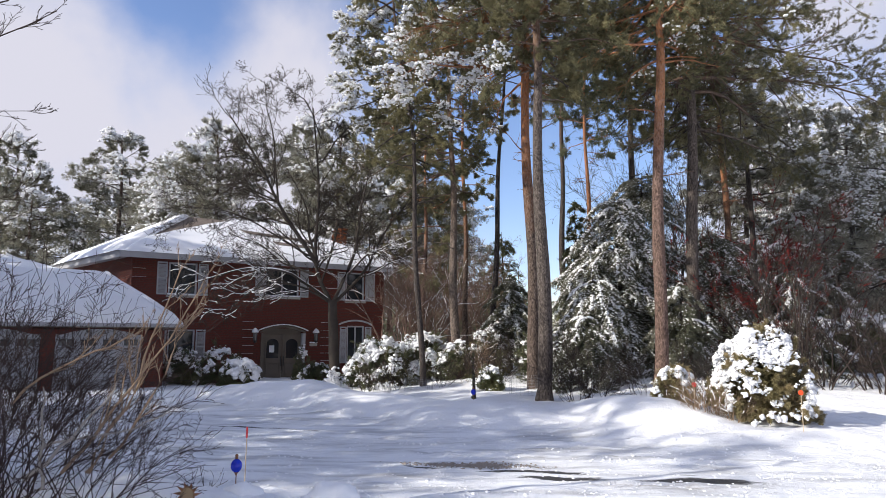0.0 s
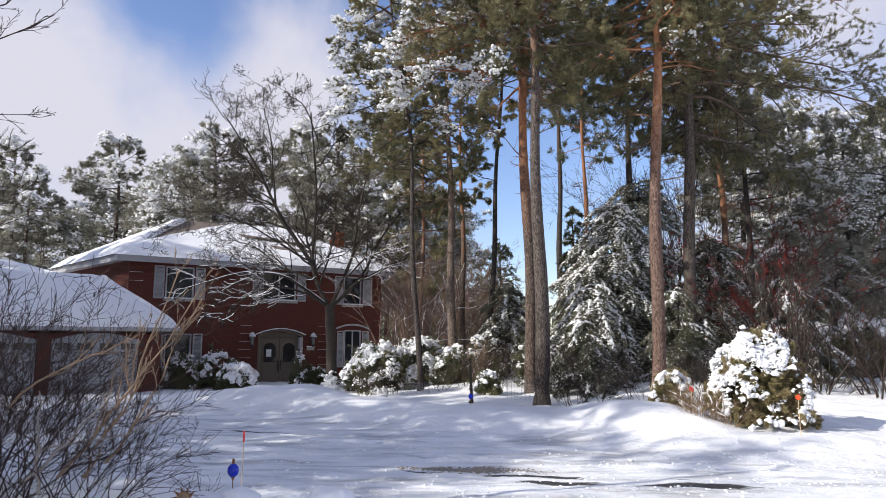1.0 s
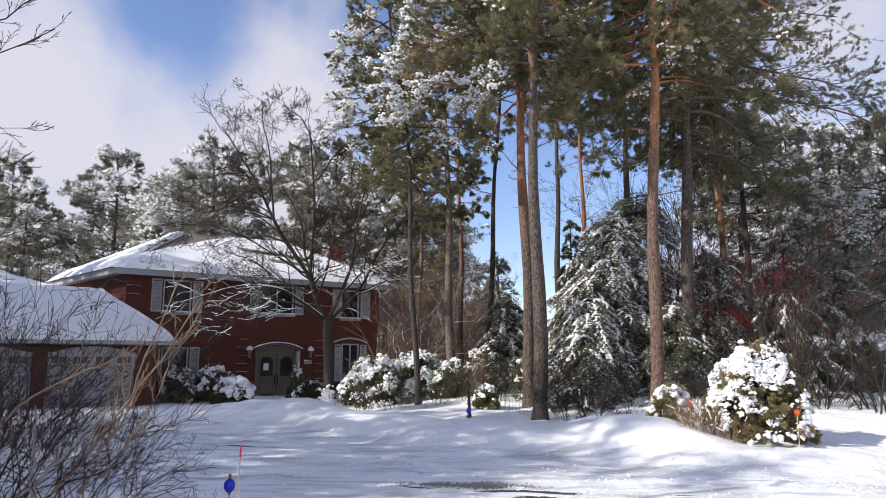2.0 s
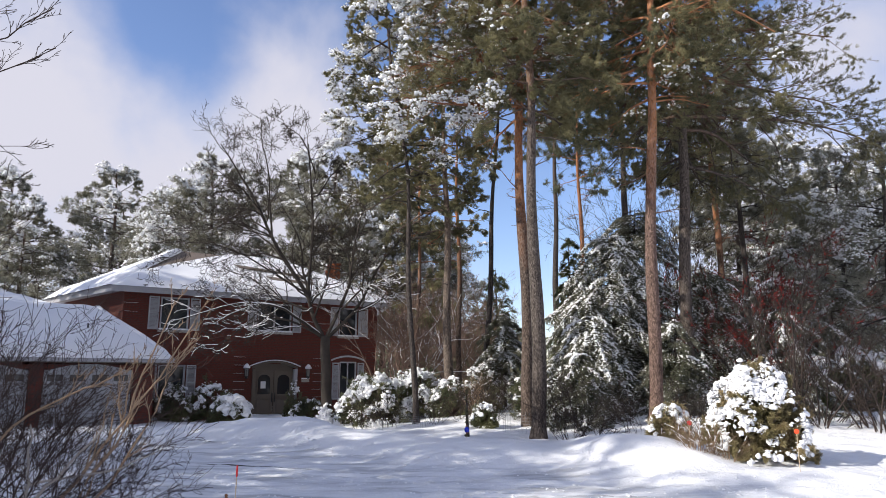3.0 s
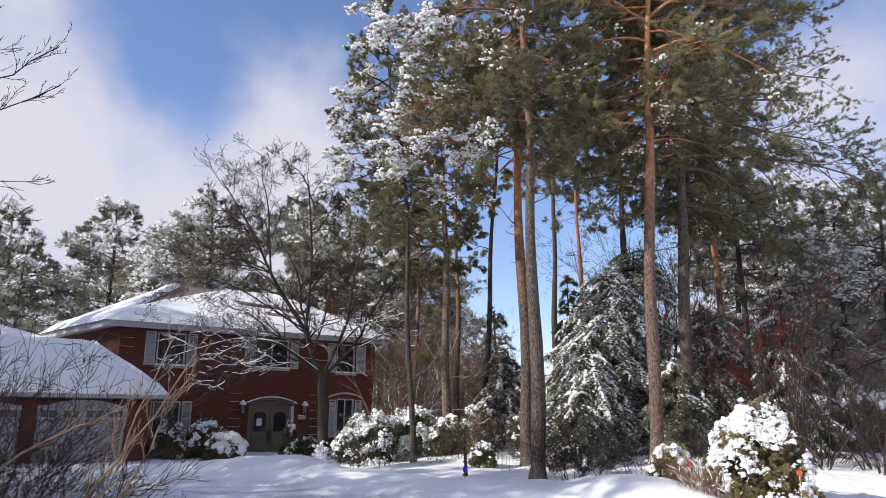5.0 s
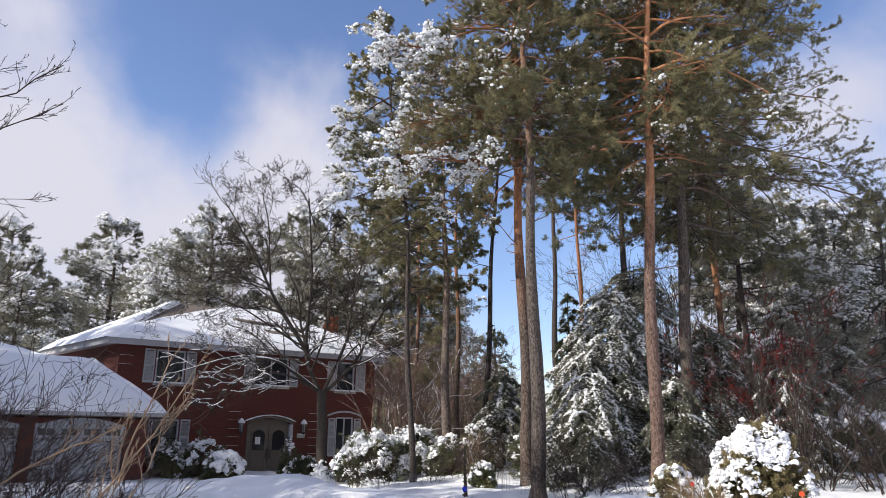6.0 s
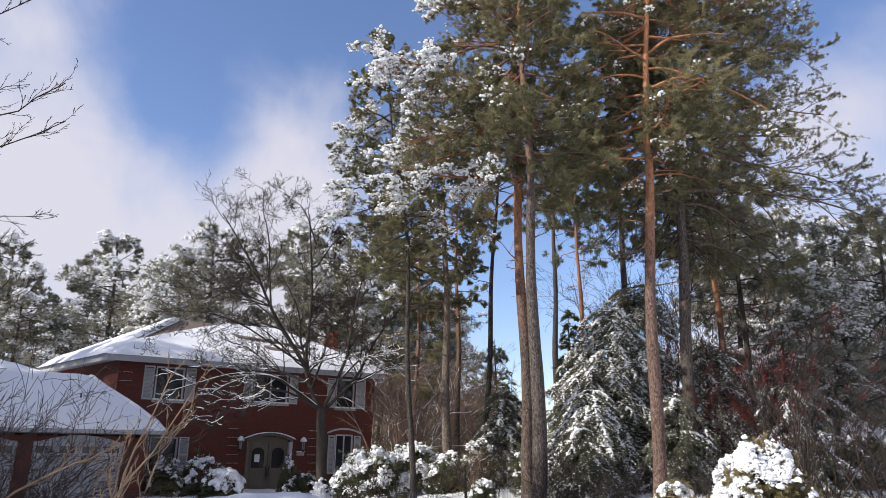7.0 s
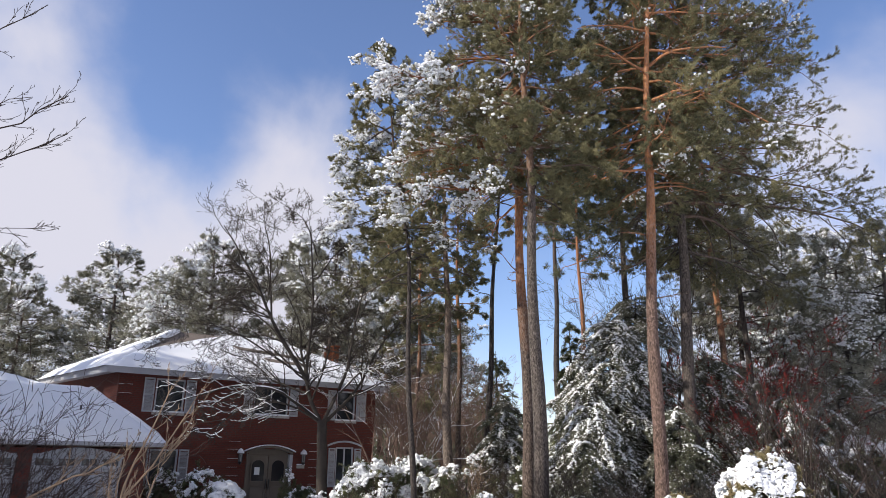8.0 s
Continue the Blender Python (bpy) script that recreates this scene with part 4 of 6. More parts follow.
    if snow:
        c, _, _ = along(rng, p3, max(snow, 600), 0.45)
        h = (c[:, 2] - z_low) / max(z_top - z_low, 1)
        side = -(c[:, 0] - axis(c[:, 2])[:, 0]) / max(float(np.max(lf)), 0.5)
        patch = np.array([noise.noise(Vector(q * np.array([0.5, 0.5, 1.0])) + Vector((seed, 0, 0))) for q in c])
        score = patch * 1.6 + snow_side * side + 0.25 * h + rng.normal(0, 0.16, len(c))
        pick = rng.permutation(np.argsort(-score)[: snow // 7])
        lift = np.array([0, 0, 0.05 if fine else 0.10])
        a = lumps(rng, c[rng.permutation(np.argsort(-score)[: snow // 3])[: snow // 6]] + lift, rng.uniform(*snow_size, snow // 6), 0.7)
        b = pillows(rng, c[pick[: snow // 12]] + lift, 7, 0.075 if fine else 0.19, (snow_size[0] * 1.2, snow_size[1] * 1.15), 0.7, fine)
        v, f = join([a, b])
        stuff("snow", v, f, SNOW, tree)["label"] = "clumps of snow on the needles"
    return tree


def conifer(seed, at, height, radius, snow=1.0, tip=0.12, leaf=None, count=120, tufts=32, droop=-0.15, label="", bare=0.05, needle=(7, 0.11, 0.018), kind="conifer", slope=0.5):
    """A bushy spruce, fir or hemlock with drooping, snow-laden branches down to the ground."""
    rng = np.random.default_rng(seed)
    x0, y0 = at
    tree = tagged(empty(kind, pose(x0, y0, ground_z(x0, y0, False))), label or "dark green conifer with snow lying on drooping branches", "tree")
    zt = np.linspace(-0.2, height, 10)[None]
    axis = np.stack([0.04 * np.sin(zt + seed), 0.04 * np.cos(zt), zt], -1)
    v, f = tubes(axis, np.linspace(0.045 + 0.012 * height, 0.008, 10)[None], 7)
    put_mesh("trunk", v, f, BARK_DARK, tree)
    h = np.sort(rng.uniform(bare, 0.985, count))
    az = np.arange(count) * 2.39996 + rng.uniform(-0.4, 0.4, count)
    ln = radius * (1 - h) ** slope * rng.uniform(0.62, 1.15, count) + tip
    way = np.stack([np.cos(az), np.sin(az), rng.uniform(0.0, 0.5, count)], -1)
    start = np.stack([np.zeros(count), np.zeros(count), h * height], -1)
    lp, lr = grow(rng, start, way, ln, 0.006 + 0.008 * ln, 8, 0.07, droop, 0.25)
    p2, r2 = sprout(rng, lp, lr, 10, 0.2, 1.0, 0.75, 0.36, 4, 0.1, -0.11, 0.6)
    v, f = join([tubes(lp, lr, 4), tubes(p2[:, ::3], np.maximum(r2[:, ::3], 0.003), 3)])
    stuff("twigwork", v, f, TWIG_DARK, tree)
    c, d, _ = along(rng, p2, count * tufts, 0.05)
    c1, d1, _ = along(rng, lp, count * tufts // 4, 0.25)
    v, f = needles(rng, np.concatenate([c, c1]), unit(np.concatenate([d, d1]) + np.array([0, 0, -0.15])), *needle)
    stuff("crown", v, f, leaf or SPRUCE, tree, False)
    if snow > 0:
        mid = p2[:, 1]
        patch = np.array([noise.noise(Vector(w * 0.9) + Vector((seed * 0.7, 0, 0))) for w in mid])
        pick = patch + rng.normal(0, 0.12, len(mid)) > -0.13 - 0.20 * snow
        q2 = p2[pick] + np.array([0, 0, 0.018])
        c, _, _ = along(rng, q2, int(count * (36 if y0 < 24.5 else 16) * snow), 0.1)
        k = len(c)
        v, f = join([lumps(rng, c + np.array([0, 0, 0.012]), rng.uniform(0.015, 0.04, k), 0.6), pillows(rng, c[: k // 14] + np.array([0, 0, 0.03]), 7, 0.07, (0.02, 0.05))])
        stuff("snow", v, f, SNOW, tree)["label"] = "snow along the branches"
    return tree


HEMLOCK = needle_material("hemlock_needles", (0.05, 0.056, 0.036), (0.17, 0.172, 0.11), (0.24, 0.23, 0.18))


def hemlock(seed, at, height, radius, count=70, snow=0.6, sag=0.45, slope=0.6, per=26, leaf=None, label="", low=0.05, dense=12, size=1.0):
    """A hemlock of long bowed boughs; each is a flat spray of twigs that carries snow on its upper side."""
    rng = np.random.default_rng(seed)
    x0, y0 = at
    tree = tagged(empty("hemlock", pose(x0, y0, ground_z(x0, y0, False))), label, "tree")
    zt = np.linspace(-0.2, height, 10)[None]
    put_mesh("trunk", *tubes(np.stack([0.05 * np.sin(zt + seed), 0.05 * np.cos(zt), zt], -1), np.linspace(0.05 + 0.012 * height, 0.01, 10)[None], 7), BARK_DARK, tree)
    h = np.sort(rng.uniform(low, 0.98, count))
    az = np.arange(count) * 2.39996 + rng.uniform(-0.4, 0.4, count)
    ln = radius * (1 - h) ** slope * rng.uniform(0.45, 1.2, count) + 0.25
    f = np.linspace(0, 1, 9)[None]
    drop = sag * rng.uniform(0.6, 1.4, (count, 1))
    out = ln[:, None] * f
    turn = az[:, None] + np.cumsum(rng.normal(0, 0.05, (count, 9)), 1)
    z = (h * height)[:, None] + ln[:, None] * (0.30 * f - (0.30 + drop) * f ** 2)
    boughs = np.stack([out * np.cos(turn), out * np.sin(turn), np.maximum(z, 0.06)], -1)
    wood = [tubes(boughs, (0.007 + 0.007 * ln)[:, None] * np.linspace(1, 0.25, 9)[None], 4)]
    # side twigs left and right of each bough
    s = np.clip(np.linspace(0.10, 0.98, per)[None] + rng.normal(0, 0.02, (count, per)), 0.05, 0.995) * 8
    k = np.minimum(s.astype(int), 7)
    g = (s - k)[..., None]
    who = np.arange(count)[:, None]
    start = boughs[who, k] * (1 - g) + boughs[who, k + 1] * g
    tan = unit(boughs[who, k + 1] - boughs[who, k])
    side = unit(np.cross(tan, np.array([0, 0, 1.0]))) * np.where(np.arange(per) % 2, 1, -1)[None, :, None]
    way = unit(0.8 * tan + 0.75 * side + rng.normal(0, 0.12, tan.shape) + np.array([0, 0, -0.12]))
    reach = (ln[:, None] * 0.36 * (1.08 - 0.75 * s / 8) + 0.10) * rng.uniform(0.7, 1.2, s.shape)
    tp, tr = grow(rng, start.reshape(-1, 3), way.reshape(-1, 3), reach.ravel(), np.full(count * per, 0.004), 5, 0.08, -0.13, 0.4)
    wood.append(tubes(tp[:, ::2], tr[:, ::2], 3))
    stuff("twigwork", *join(wood), TWIG_DARK, tree)
    c, d, _ = along(rng, tp, count * per * dense, 0.0)
    stuff("crown", *needles(rng, c, unit(d + np.array([0, 0, -0.10])), 5, 0.075 * size, 0.015 * size, 0.6), leaf or HEMLOCK, tree, False)
    # snow lies along some boughs, thick near the stem of the spray and thin towards its tips
    tips = boughs[:, 6]
    patch = np.array([noise.noise(Vector(q * 0.55) + Vector((seed * 1.3, 0, 0))) for q in tips])
    loaded = np.argsort(-(patch + rng.normal(0, 0.22, count)))[: int(count * snow)]
    sel = (loaded[:, None] * per + np.arange(per)[None]).ravel()
    cs, _, _ = along(rng, tp[sel, :4], len(sel) * 5, 0.0)
    cm, _, _ = along(rng, boughs[loaded], len(loaded) * 26, 0.25)
    a = lumps(rng, cs + np.array([0, 0, 0.025]), rng.uniform(0.014, 0.044, len(cs)) * size, 0.48, 0.3)
    b = lumps(rng, cm + np.array([0, 0, 0.04]), rng.uniform(0.02, 0.058, len(cm)) * size, 0.45, 0.32, True)
    ce, _, _ = along(rng, tp, int(count * per * 3.5 * snow), 0.1)
    e = lumps(rng, ce + np.array([0, 0, 0.02]), rng.uniform(0.008, 0.030, len(ce)) * size, 0.6, 0.25)
    stuff("snow", *join([a, b, e]), SNOW, tree)["label"] = "snow lying along the boughs"
    return tree


def limbed_tree(seed, at, label, limbs, bark, per=(9, 8, 5), snow=0.8, thin=0.0045, sway=0.2, name="bare_tree"):
    """A leafless tree of drawn limbs. limbs: (radius, control points (sideways, ahead, up)), the first one the trunk."""
    rng = np.random.default_rng(seed)
    tree = tagged(empty(name, pose(*at)), label, "tree")
    paths, radii = [], []
    for i, (r, line) in enumerate(limbs):
        p = curve(line, 14)
        p[1:] += np.cumsum(rng.normal(0, 0.022 if i else 0.008, (13, 3)), 0)
        w = r * np.linspace(1, 0.8 if i == 0 else 0.22, 14)
        if i == 0:
            w[:2] *= (1.3, 1.1)
        else:
            paths.append(p)
            radii.append(w)
        put_mesh("limb" if i else "trunk", *tubes(p[None], w[None], 12 if i == 0 else 8), bark, tree)
    p, r = np.stack(paths), np.stack(radii)
    levels, pieces = [(p, r)], []
    for i, k in enumerate(per):
        p, r = sprout(rng, p, r, k, 0.18, 1.0, 1.05, 0.38 if i == 0 else 0.44, 7 if i < 2 else 5, sway, 0.025, 0.55, 0.3)
        r = np.maximum(r, thin)
        pieces.append(tubes(p, r, 4 if i == 0 else 3))
        levels.append((p, r))
    stuff("twigwork", *join(pieces), bark, tree)
    got = []
    for p, r in levels[:3]:
        level = np.abs(unit(np.gradient(p, axis=1))[..., 2]).mean(1)
        ok = (level < 0.5) & (p[:, :, 2].mean(1) < 5.2) & (rng.random(len(p)) < snow)
        if ok.any():
            w = r[ok]
            got.append(tubes(p[ok] + np.array([0, 0, 1.0]) * (w * 0.7 + 0.008)[..., None], np.maximum(w * 0.75, 0.011) * rng.uniform(0.6, 1.3, w.shape), 5)[0:2])
    if got:
        stuff("snow", *join(got), SNOW, tree)["label"] = "snow lying along the limbs"
    return tree


def bare_tree(seed, at, height, r0, fork, bark=None, levels=(7, 6, 5, 4), spread=0.75, snow=0.5, lean=(0, 0), label="", rise=0.04, name="bare_tree", sway=0.14, thin=0.0035, limb=0.5):
    """A leafless tree: a trunk that forks into limbs, branches and twigs, with snow on the flatter ones."""
    rng = np.random.default_rng(seed)
    bark = bark or MAPLE_BARK
    x0, y0 = at
    tree = tagged(empty(name, pose(x0, y0, ground_z(x0, y0, False))), label or "leafless tree with dark bark and snow on its limbs", "tree")
    n = 9
    zt = np.linspace(-0.2, fork, n)
    tr = np.stack([lean[0] * zt / fork + 0.04 * np.sin(zt * 1.7), lean[1] * zt / fork + 0 * zt, zt], -1)
    rr = r0 * np.linspace(1.15, 0.85, n)
    rr[0] *= 1.25
    v, f = tubes(tr[None], rr[None], 12)
    put_mesh("trunk", v, f, bark, tree)
    k = levels[0]
    az = np.arange(k) * math.tau / k + rng.uniform(-0.4, 0.4, k)
    tilt = rng.uniform(0.35, 1.0, k) * spread
    way = np.stack([np.cos(az) * np.sin(tilt), np.sin(az) * np.sin(tilt), np.cos(tilt)], -1)
    start = np.repeat(tr[-1:], k, 0) - np.array([0, 0, 1]) * rng.uniform(0, 0.18 * fork, (k, 1))
    p, r = grow(rng, start, way, (height - fork) * rng.uniform(0.8, 1.15, k) * (1.08 - 0.5 * np.sin(np.minimum(tilt, 1.5))), np.full(k, r0 * limb), 10, sway * 0.8, rise, 0.18)
    parts, all_p = [], [(p, r)]
    for one, rad in zip(p, r):
        put_mesh("limb", *tubes(one[None], rad[None], 7), bark, tree)
    for i, per in enumerate(levels[1:]):
        p, r = sprout(rng, p, r, per, 0.22, 1.0, 0.8, 0.48, 6 if i < 2 else 4, sway, rise, 0.55, 0.3)
        r = np.maximum(r, thin)
        parts.append(tubes(p, r, 5 if i == 0 else 3))
        all_p.append((p, r))
    v, f = join(parts)
    stuff("twigwork", v, f, bark, tree)
    if snow:
        got = []
        for p, r in all_p[: 2]:
            tan = unit(p[:, -1] - p[:, 0])
            ok = (np.abs(tan[:, 2]) < 0.75) & (rng.random(len(p)) < snow)
            if ok.any():
                q, w = p[ok], r[ok]
                keep = rng.uniform(0.7, 1.25, w.shape)
                got.append(tubes(q + np.array([0, 0, 1.0]) * (w * 0.75 + 0.006)[..., None], np.maximum(w * 0.55, 0.006) * keep, 5))
        if got:
            v, f = join(got)
            stuff("snow", v, f, SNOW, tree)["label"] = "thin snow along the limbs"
    return tree


def bare_bush(seed, at, height, width, stems=40, bark=None, snow=0.3, label="", per=(6, 4), r0=0.009, z=None, name="bare_shrub", upright=1.0, thin=0.003, category="shrub", berries=0, lean=(0.0, 0.0), sway=0.12, first=0.2):
    """A many-stemmed leafless shrub."""
    rng = np.random.default_rng(seed)
    x0, y0 = at
    bush = tagged(empty(name, pose(x0, y0, ground_z(x0, y0, False) if z is None else z)), label or "leafless brown shrub standing in snow", category)
    a = rng.uniform(0, math.tau, stems)
    rad = np.sqrt(rng.random(stems)) * width * 0.22
    start = np.stack([rad * np.cos(a), rad * np.sin(a), np.full(stems, -0.1)], -1)
    out = rng.uniform(0.1, 0.75, stems) / upright * width / height
    way = np.stack([np.cos(a) * out + lean[0], np.sin(a) * out + lean[1], np.ones(stems)], -1)
    p, r = grow(rng, start, way, height * rng.uniform(0.6, 1.12, stems), r0 * rng.uniform(0.7, 1.4, stems), 9, sway, 0.0, 0.3)
    parts, levels = [], [(p, r)]
    for one, rad in zip(p, r):
        put_mesh("stem", *tubes(one[None], rad[None], 5), bark or TWIG_DARK, bush)
    for k in per:
        p, r = sprout(rng, p, r, k, first, 1.0, 0.7, 0.42, 5, sway + 0.03, 0.02, 0.6)
        r = np.maximum(r, thin)
        parts.append(tubes(p[:, ::2], r[:, ::2], 3))
        levels.append((p, r))
    v, f = join(parts)
    stuff("twigwork", v, f, bark or TWIG_DARK, bush)
    if snow:
        q, w = levels[1] if len(levels) > 1 else levels[0]
        ok = rng.random(len(q)) < snow
        if ok.any():
            v, f = tubes(q[ok] + np.array([0, 0, 1.0]) * (w[ok] + 0.004)[..., None], np.maximum(w[ok] * 1.5, 0.007), 4)
            stuff("snow", v, f, SNOW, bush)
    if berries:
        c, _, _ = along(rng, levels[-1][0], berries, 0.3)
        v, f = lumps(rng, c - np.array([0, 0, 0.02]), rng.uniform(0.009, 0.021, berries), 0.9)
        stuff("berry_haze", v, f, TWIG_RED, bush)["label"] = "clusters of dark red berries"
    return bush


def dome_bush(seed, at, height, width, leaf=None, tufts=5000, snow=900, label="", lump=(0.022, 0.06), needle=(8, 0.085, 0.018), name="evergreen_bush", cover=0.35, lit=0.0, heap=0.08, taper=0.0, drape=0.15):
    """A rounded evergreen bush heaped with snow."""
    rng = np.random.default_rng(seed)
    x0, y0 = at
    bush = tagged(empty(name, pose(x0, y0, ground_z(x0, y0, False))), label or "rounded evergreen bush heaped with snow", "bush")
    k = 90
    a = np.arange(k) * 2.39996
    e = np.arcsin(rng.uniform(0.02, 1.0, k))
    way = np.stack([np.cos(a) * np.cos(e), np.sin(a) * np.cos(e), np.sin(e)], -1)
    lump_r = 1 + 0.09 * np.sin(a * 1.7 + seed) + rng.normal(0, 0.05, k)
    reach = lump_r / np.sqrt((way[:, 0] / (width / 2)) ** 2 + (way[:, 1] / (width / 2)) ** 2 + (way[:, 2] / height) ** 2)
    way[:, :2] *= 1 - 0.8 * taper * way[:, 2:3]
    p, r = grow(rng, np.zeros((k, 3)) + np.array([0, 0, 0.02]), way, reach * (0.94 if taper else 1.0), np.full(k, 0.011), 8, 0.05, 0.0, 0.3)
    p2, r2 = sprout(rng, p, r, 9, 0.45, 1.0, 0.8, 0.25, 4, 0.15, -0.03, 0.6)
    v, f = join([tubes(p, r, 3), tubes(p2[:, ::3], np.maximum(r2[:, ::3], 0.003), 3)])
    stuff("twigwork", v, f, TWIG_BROWN, bush)
    c, d, _ = along(rng, p2, tufts, 0.1)
    v, f = needles(rng, c, unit(d + np.array([0, 0, -0.3])), *needle)
    stuff("foliage", v, f, leaf or SPRUCE, bush, False)
    heaps = max(int(snow / 60), 12)
    az = rng.uniform(0, math.tau, heaps * 4)
    el = np.arcsin(rng.uniform(0.03, 1.0, heaps * 4) ** 0.8)
    spot = np.stack([np.cos(az) * np.cos(el), np.sin(az) * np.cos(el), np.sin(el)], -1)
    patch = np.array([noise.noise(Vector(q * 3.4) + Vector((seed, 0, 0))) for q in spot])
    best = np.argsort(-(cover * spot[:, 2] - lit * spot[:, 0] - 0.5 * lit * spot[:, 1] + 0.8 * patch + rng.normal(0, 0.15, len(spot))))[:heaps]
    az, el = az[best], el[best]
    # each heap drapes down over the shell
    each = 12
    e2 = el[:, None] - rng.uniform(-0.02, 1.0, (heaps, each)) * drape * rng.uniform(0.5, 1.5, (heaps, 1)) / height
    a2 = az[:, None] + rng.normal(0, heap, (heaps, each)) / (width * 0.5) / np.maximum(np.cos(e2), 0.3)
    e2 = np.maximum(e2, 0.0)
    shell = (1 + 0.09 * np.sin(a2 * 5 + seed) * np.cos(e2) + 0.05 * np.sin(e2 * 9 + a2 * 3)) * rng.uniform(0.93, 1.04, (heaps, each))
    cone = 1 - taper * np.maximum(np.sin(e2), 0) ** 1.5
    c = np.stack([np.cos(a2) * np.cos(e2) * width / 2 * cone, np.sin(a2) * np.cos(e2) * width / 2 * cone, np.sin(e2) * height], -1) * shell[..., None]
    big = rng.uniform(*lump, (heaps, 1)) * rng.uniform(0.6, 1.3, (heaps, each))
    a = lumps(rng, c[:, ::2].reshape(-1, 3) + np.array([0, 0, 0.012]), big[:, ::2].ravel() * 0.75, 0.6, 0.25)
    q = c[:, 1::4].reshape(-1, 3)
    b = pads(rng, q, unit(q * np.array([1, 1, 0.8])), big[:, 1::4].ravel() * 1.35, 0.6)
    v, f = join([a, b])
    stuff("snow", v, f, SNOW, bush)["label"] = "thick pillows of snow"
    return bush


# tall pines on the lot, each with its own lean and crown
TALL_BARK = bark_material("tall_pine_bark", (0.13, 0.084, 0.066), (0.54, 0.235, 0.10), 5.5, 8.5)
BARK_PALE = bark_material("pale_pine_bark", (0.135, 0.105, 0.086), (0.27, 0.175, 0.115), 5.0, 11.0)
pine(1, (-0.64, 23.0), 16.1, 0.098, [(8.2, -0.40, 0), (13.0, -1.1, 0), (16.1, -1.55, 0)], [(7.4, 2.0, 1.2), (10.5, 2.3, 1.4), (13.0, 1.9, 1.3), (14.4, 0.8, 0.8), (16.0, 0.35, 0.35)], 52, 27000, 14000, BARK_DARK, snow_side=0.35, snow_size=(0.014, 0.040), label="slender pine with a snow-crusted crown")
pine(2, (0.5, 26.0), 15.4, 0.17, [(10.2, -0.26, 0), (15, -0.4, 0)], [(6.6, 1.6, 1.0), (8.5, 3.2, 1.6), (12.5, 3.2, 1.9), (15.4, 1.0, 1.0)], 46, 29000, 1600, BARK_PALE, label="tall pine with pale brown bark and olive needles", boughs=(((-0.25, -0.4, 7.2), (-0.8, -0.5, 7.15), (-1.5, -0.6, 6.7), (-2.2, -0.6, 6.2)), ((-0.3, -0.4, 8.8), (-1.2, -0.5, 8.35), (-2.2, -0.5, 7.7), (-3.4, -0.5, 6.9))))
pine(3, (1.0, 30.0), 14.0, 0.13, [(12, -0.2, 0)], [(7.5, 0.9, 0.9), (11, 1.5, 1.2), (14, 0.5, 0.5)], 22, 3000, 300, BARK_ORANGE, label="slim reddish pine among the others", fine=False, needle=(7, 0.15, 0.024))
pine(4, (1.84, 28.0), 16.5, 0.125, [(11.5, 0.55, 0)], [(11.0, 1.2, 1.2), (13.5, 2.0, 2.0), (16.5, 0.7, 0.7)], 24, 3500, 200, BARK_DARK, label="slim dark pine leaning a little", fine=False, needle=(7, 0.15, 0.024))
pine(5, (2.54, 20.0), 18.6, 0.174, [(8.7, -0.22, 0), (14.6, -0.2, 0)], [(8.7, 3.0, 1.4), (10.2, 4.4, 2.2), (12.0, 4.0, 2.6), (14.5, 3.3, 2.2), (16.8, 2.8, 1.8), (18.6, 0.9, 0.9)], 66, 44000, 30000, BARK_ORANGE, snow_side=0.9, boughs=(((-0.2, 0, 13.1), (-0.85, -0.3, 13.2), (-1.75, -0.5, 13.1), (-2.3, -0.6, 13.0)), ((-0.25, 0, 10.7), (-1.05, -0.4, 10.7), (-1.7, -0.5, 10.4), (-2.4, -0.6, 10.0))), snow_size=(0.018, 0.048), label="tall pine with a leaning orange trunk and snowy crown")
pine(6, (2.45, 17.5), 15.2, 0.180, [(7.6, -0.10, 0), (15, -0.3, 0.3)], [(8.3, 1.6, 1.5), (9.6, 2.2, 2.0), (12.0, 2.0, 1.7), (15.2, 1.0, 0.9)], 52, 31000, 2800, BARK, label="stout pine with grey scaly bark")
pine(7, (5.49, 18.5), 18.0, 0.178, [(7.0, 0.18, 0), (13.3, 0.47, 0)], [(8.6, 1.9, 1.5), (9.6, 2.5, 2.2), (11.5, 2.5, 2.3), (15.0, 2.0, 2.5), (18.0, 1.2, 1.2)], 62, 42000, 2600, TALL_BARK, snow_side=0.0, label="tall straight pine with brown plates below and orange bark above", boughs=(((0.45, 0, 12.2), (1.0, -0.3, 12.5), (1.85, -0.5, 12.55), (2.5, -0.6, 12.5)), ((0.45, 0, 11.1), (1.25, -0.5, 11.2), (2.2, -0.8, 10.75), (3.25, -1.0, 10.0))))
pine(8, (7.25, 21.0), 18.6, 0.195, [(9.5, 0.19, 0), (15, 0.3, 0)], [(7.6, 1.4, 3.8), (8.6, 2.0, 5.0), (9.4, 2.4, 5.6), (10.6, 2.4, 4.8), (11.8, 2.2, 3.8), (13.6, 2.0, 4.4), (15.5, 1.9, 3.8), (17.0, 1.8, 3.9), (18.6, 1.0, 2.0)], 92, 76000, 2400, BARK, snow_side=-0.1, label="tall pine with long limbs reaching sideways")
pine(9, (11.3, 28.0), 16.0, 0.17, [(9.5, -0.3, 0)], [(8.6, 1.6, 1.8), (12, 2.6, 2.6), (16, 0.8, 0.8)], 34, 11000, 150, BARK_ORANGE, FROSTED, label="orange-barked pine in the wood", fine=False, needle=(7, 0.15, 0.024))
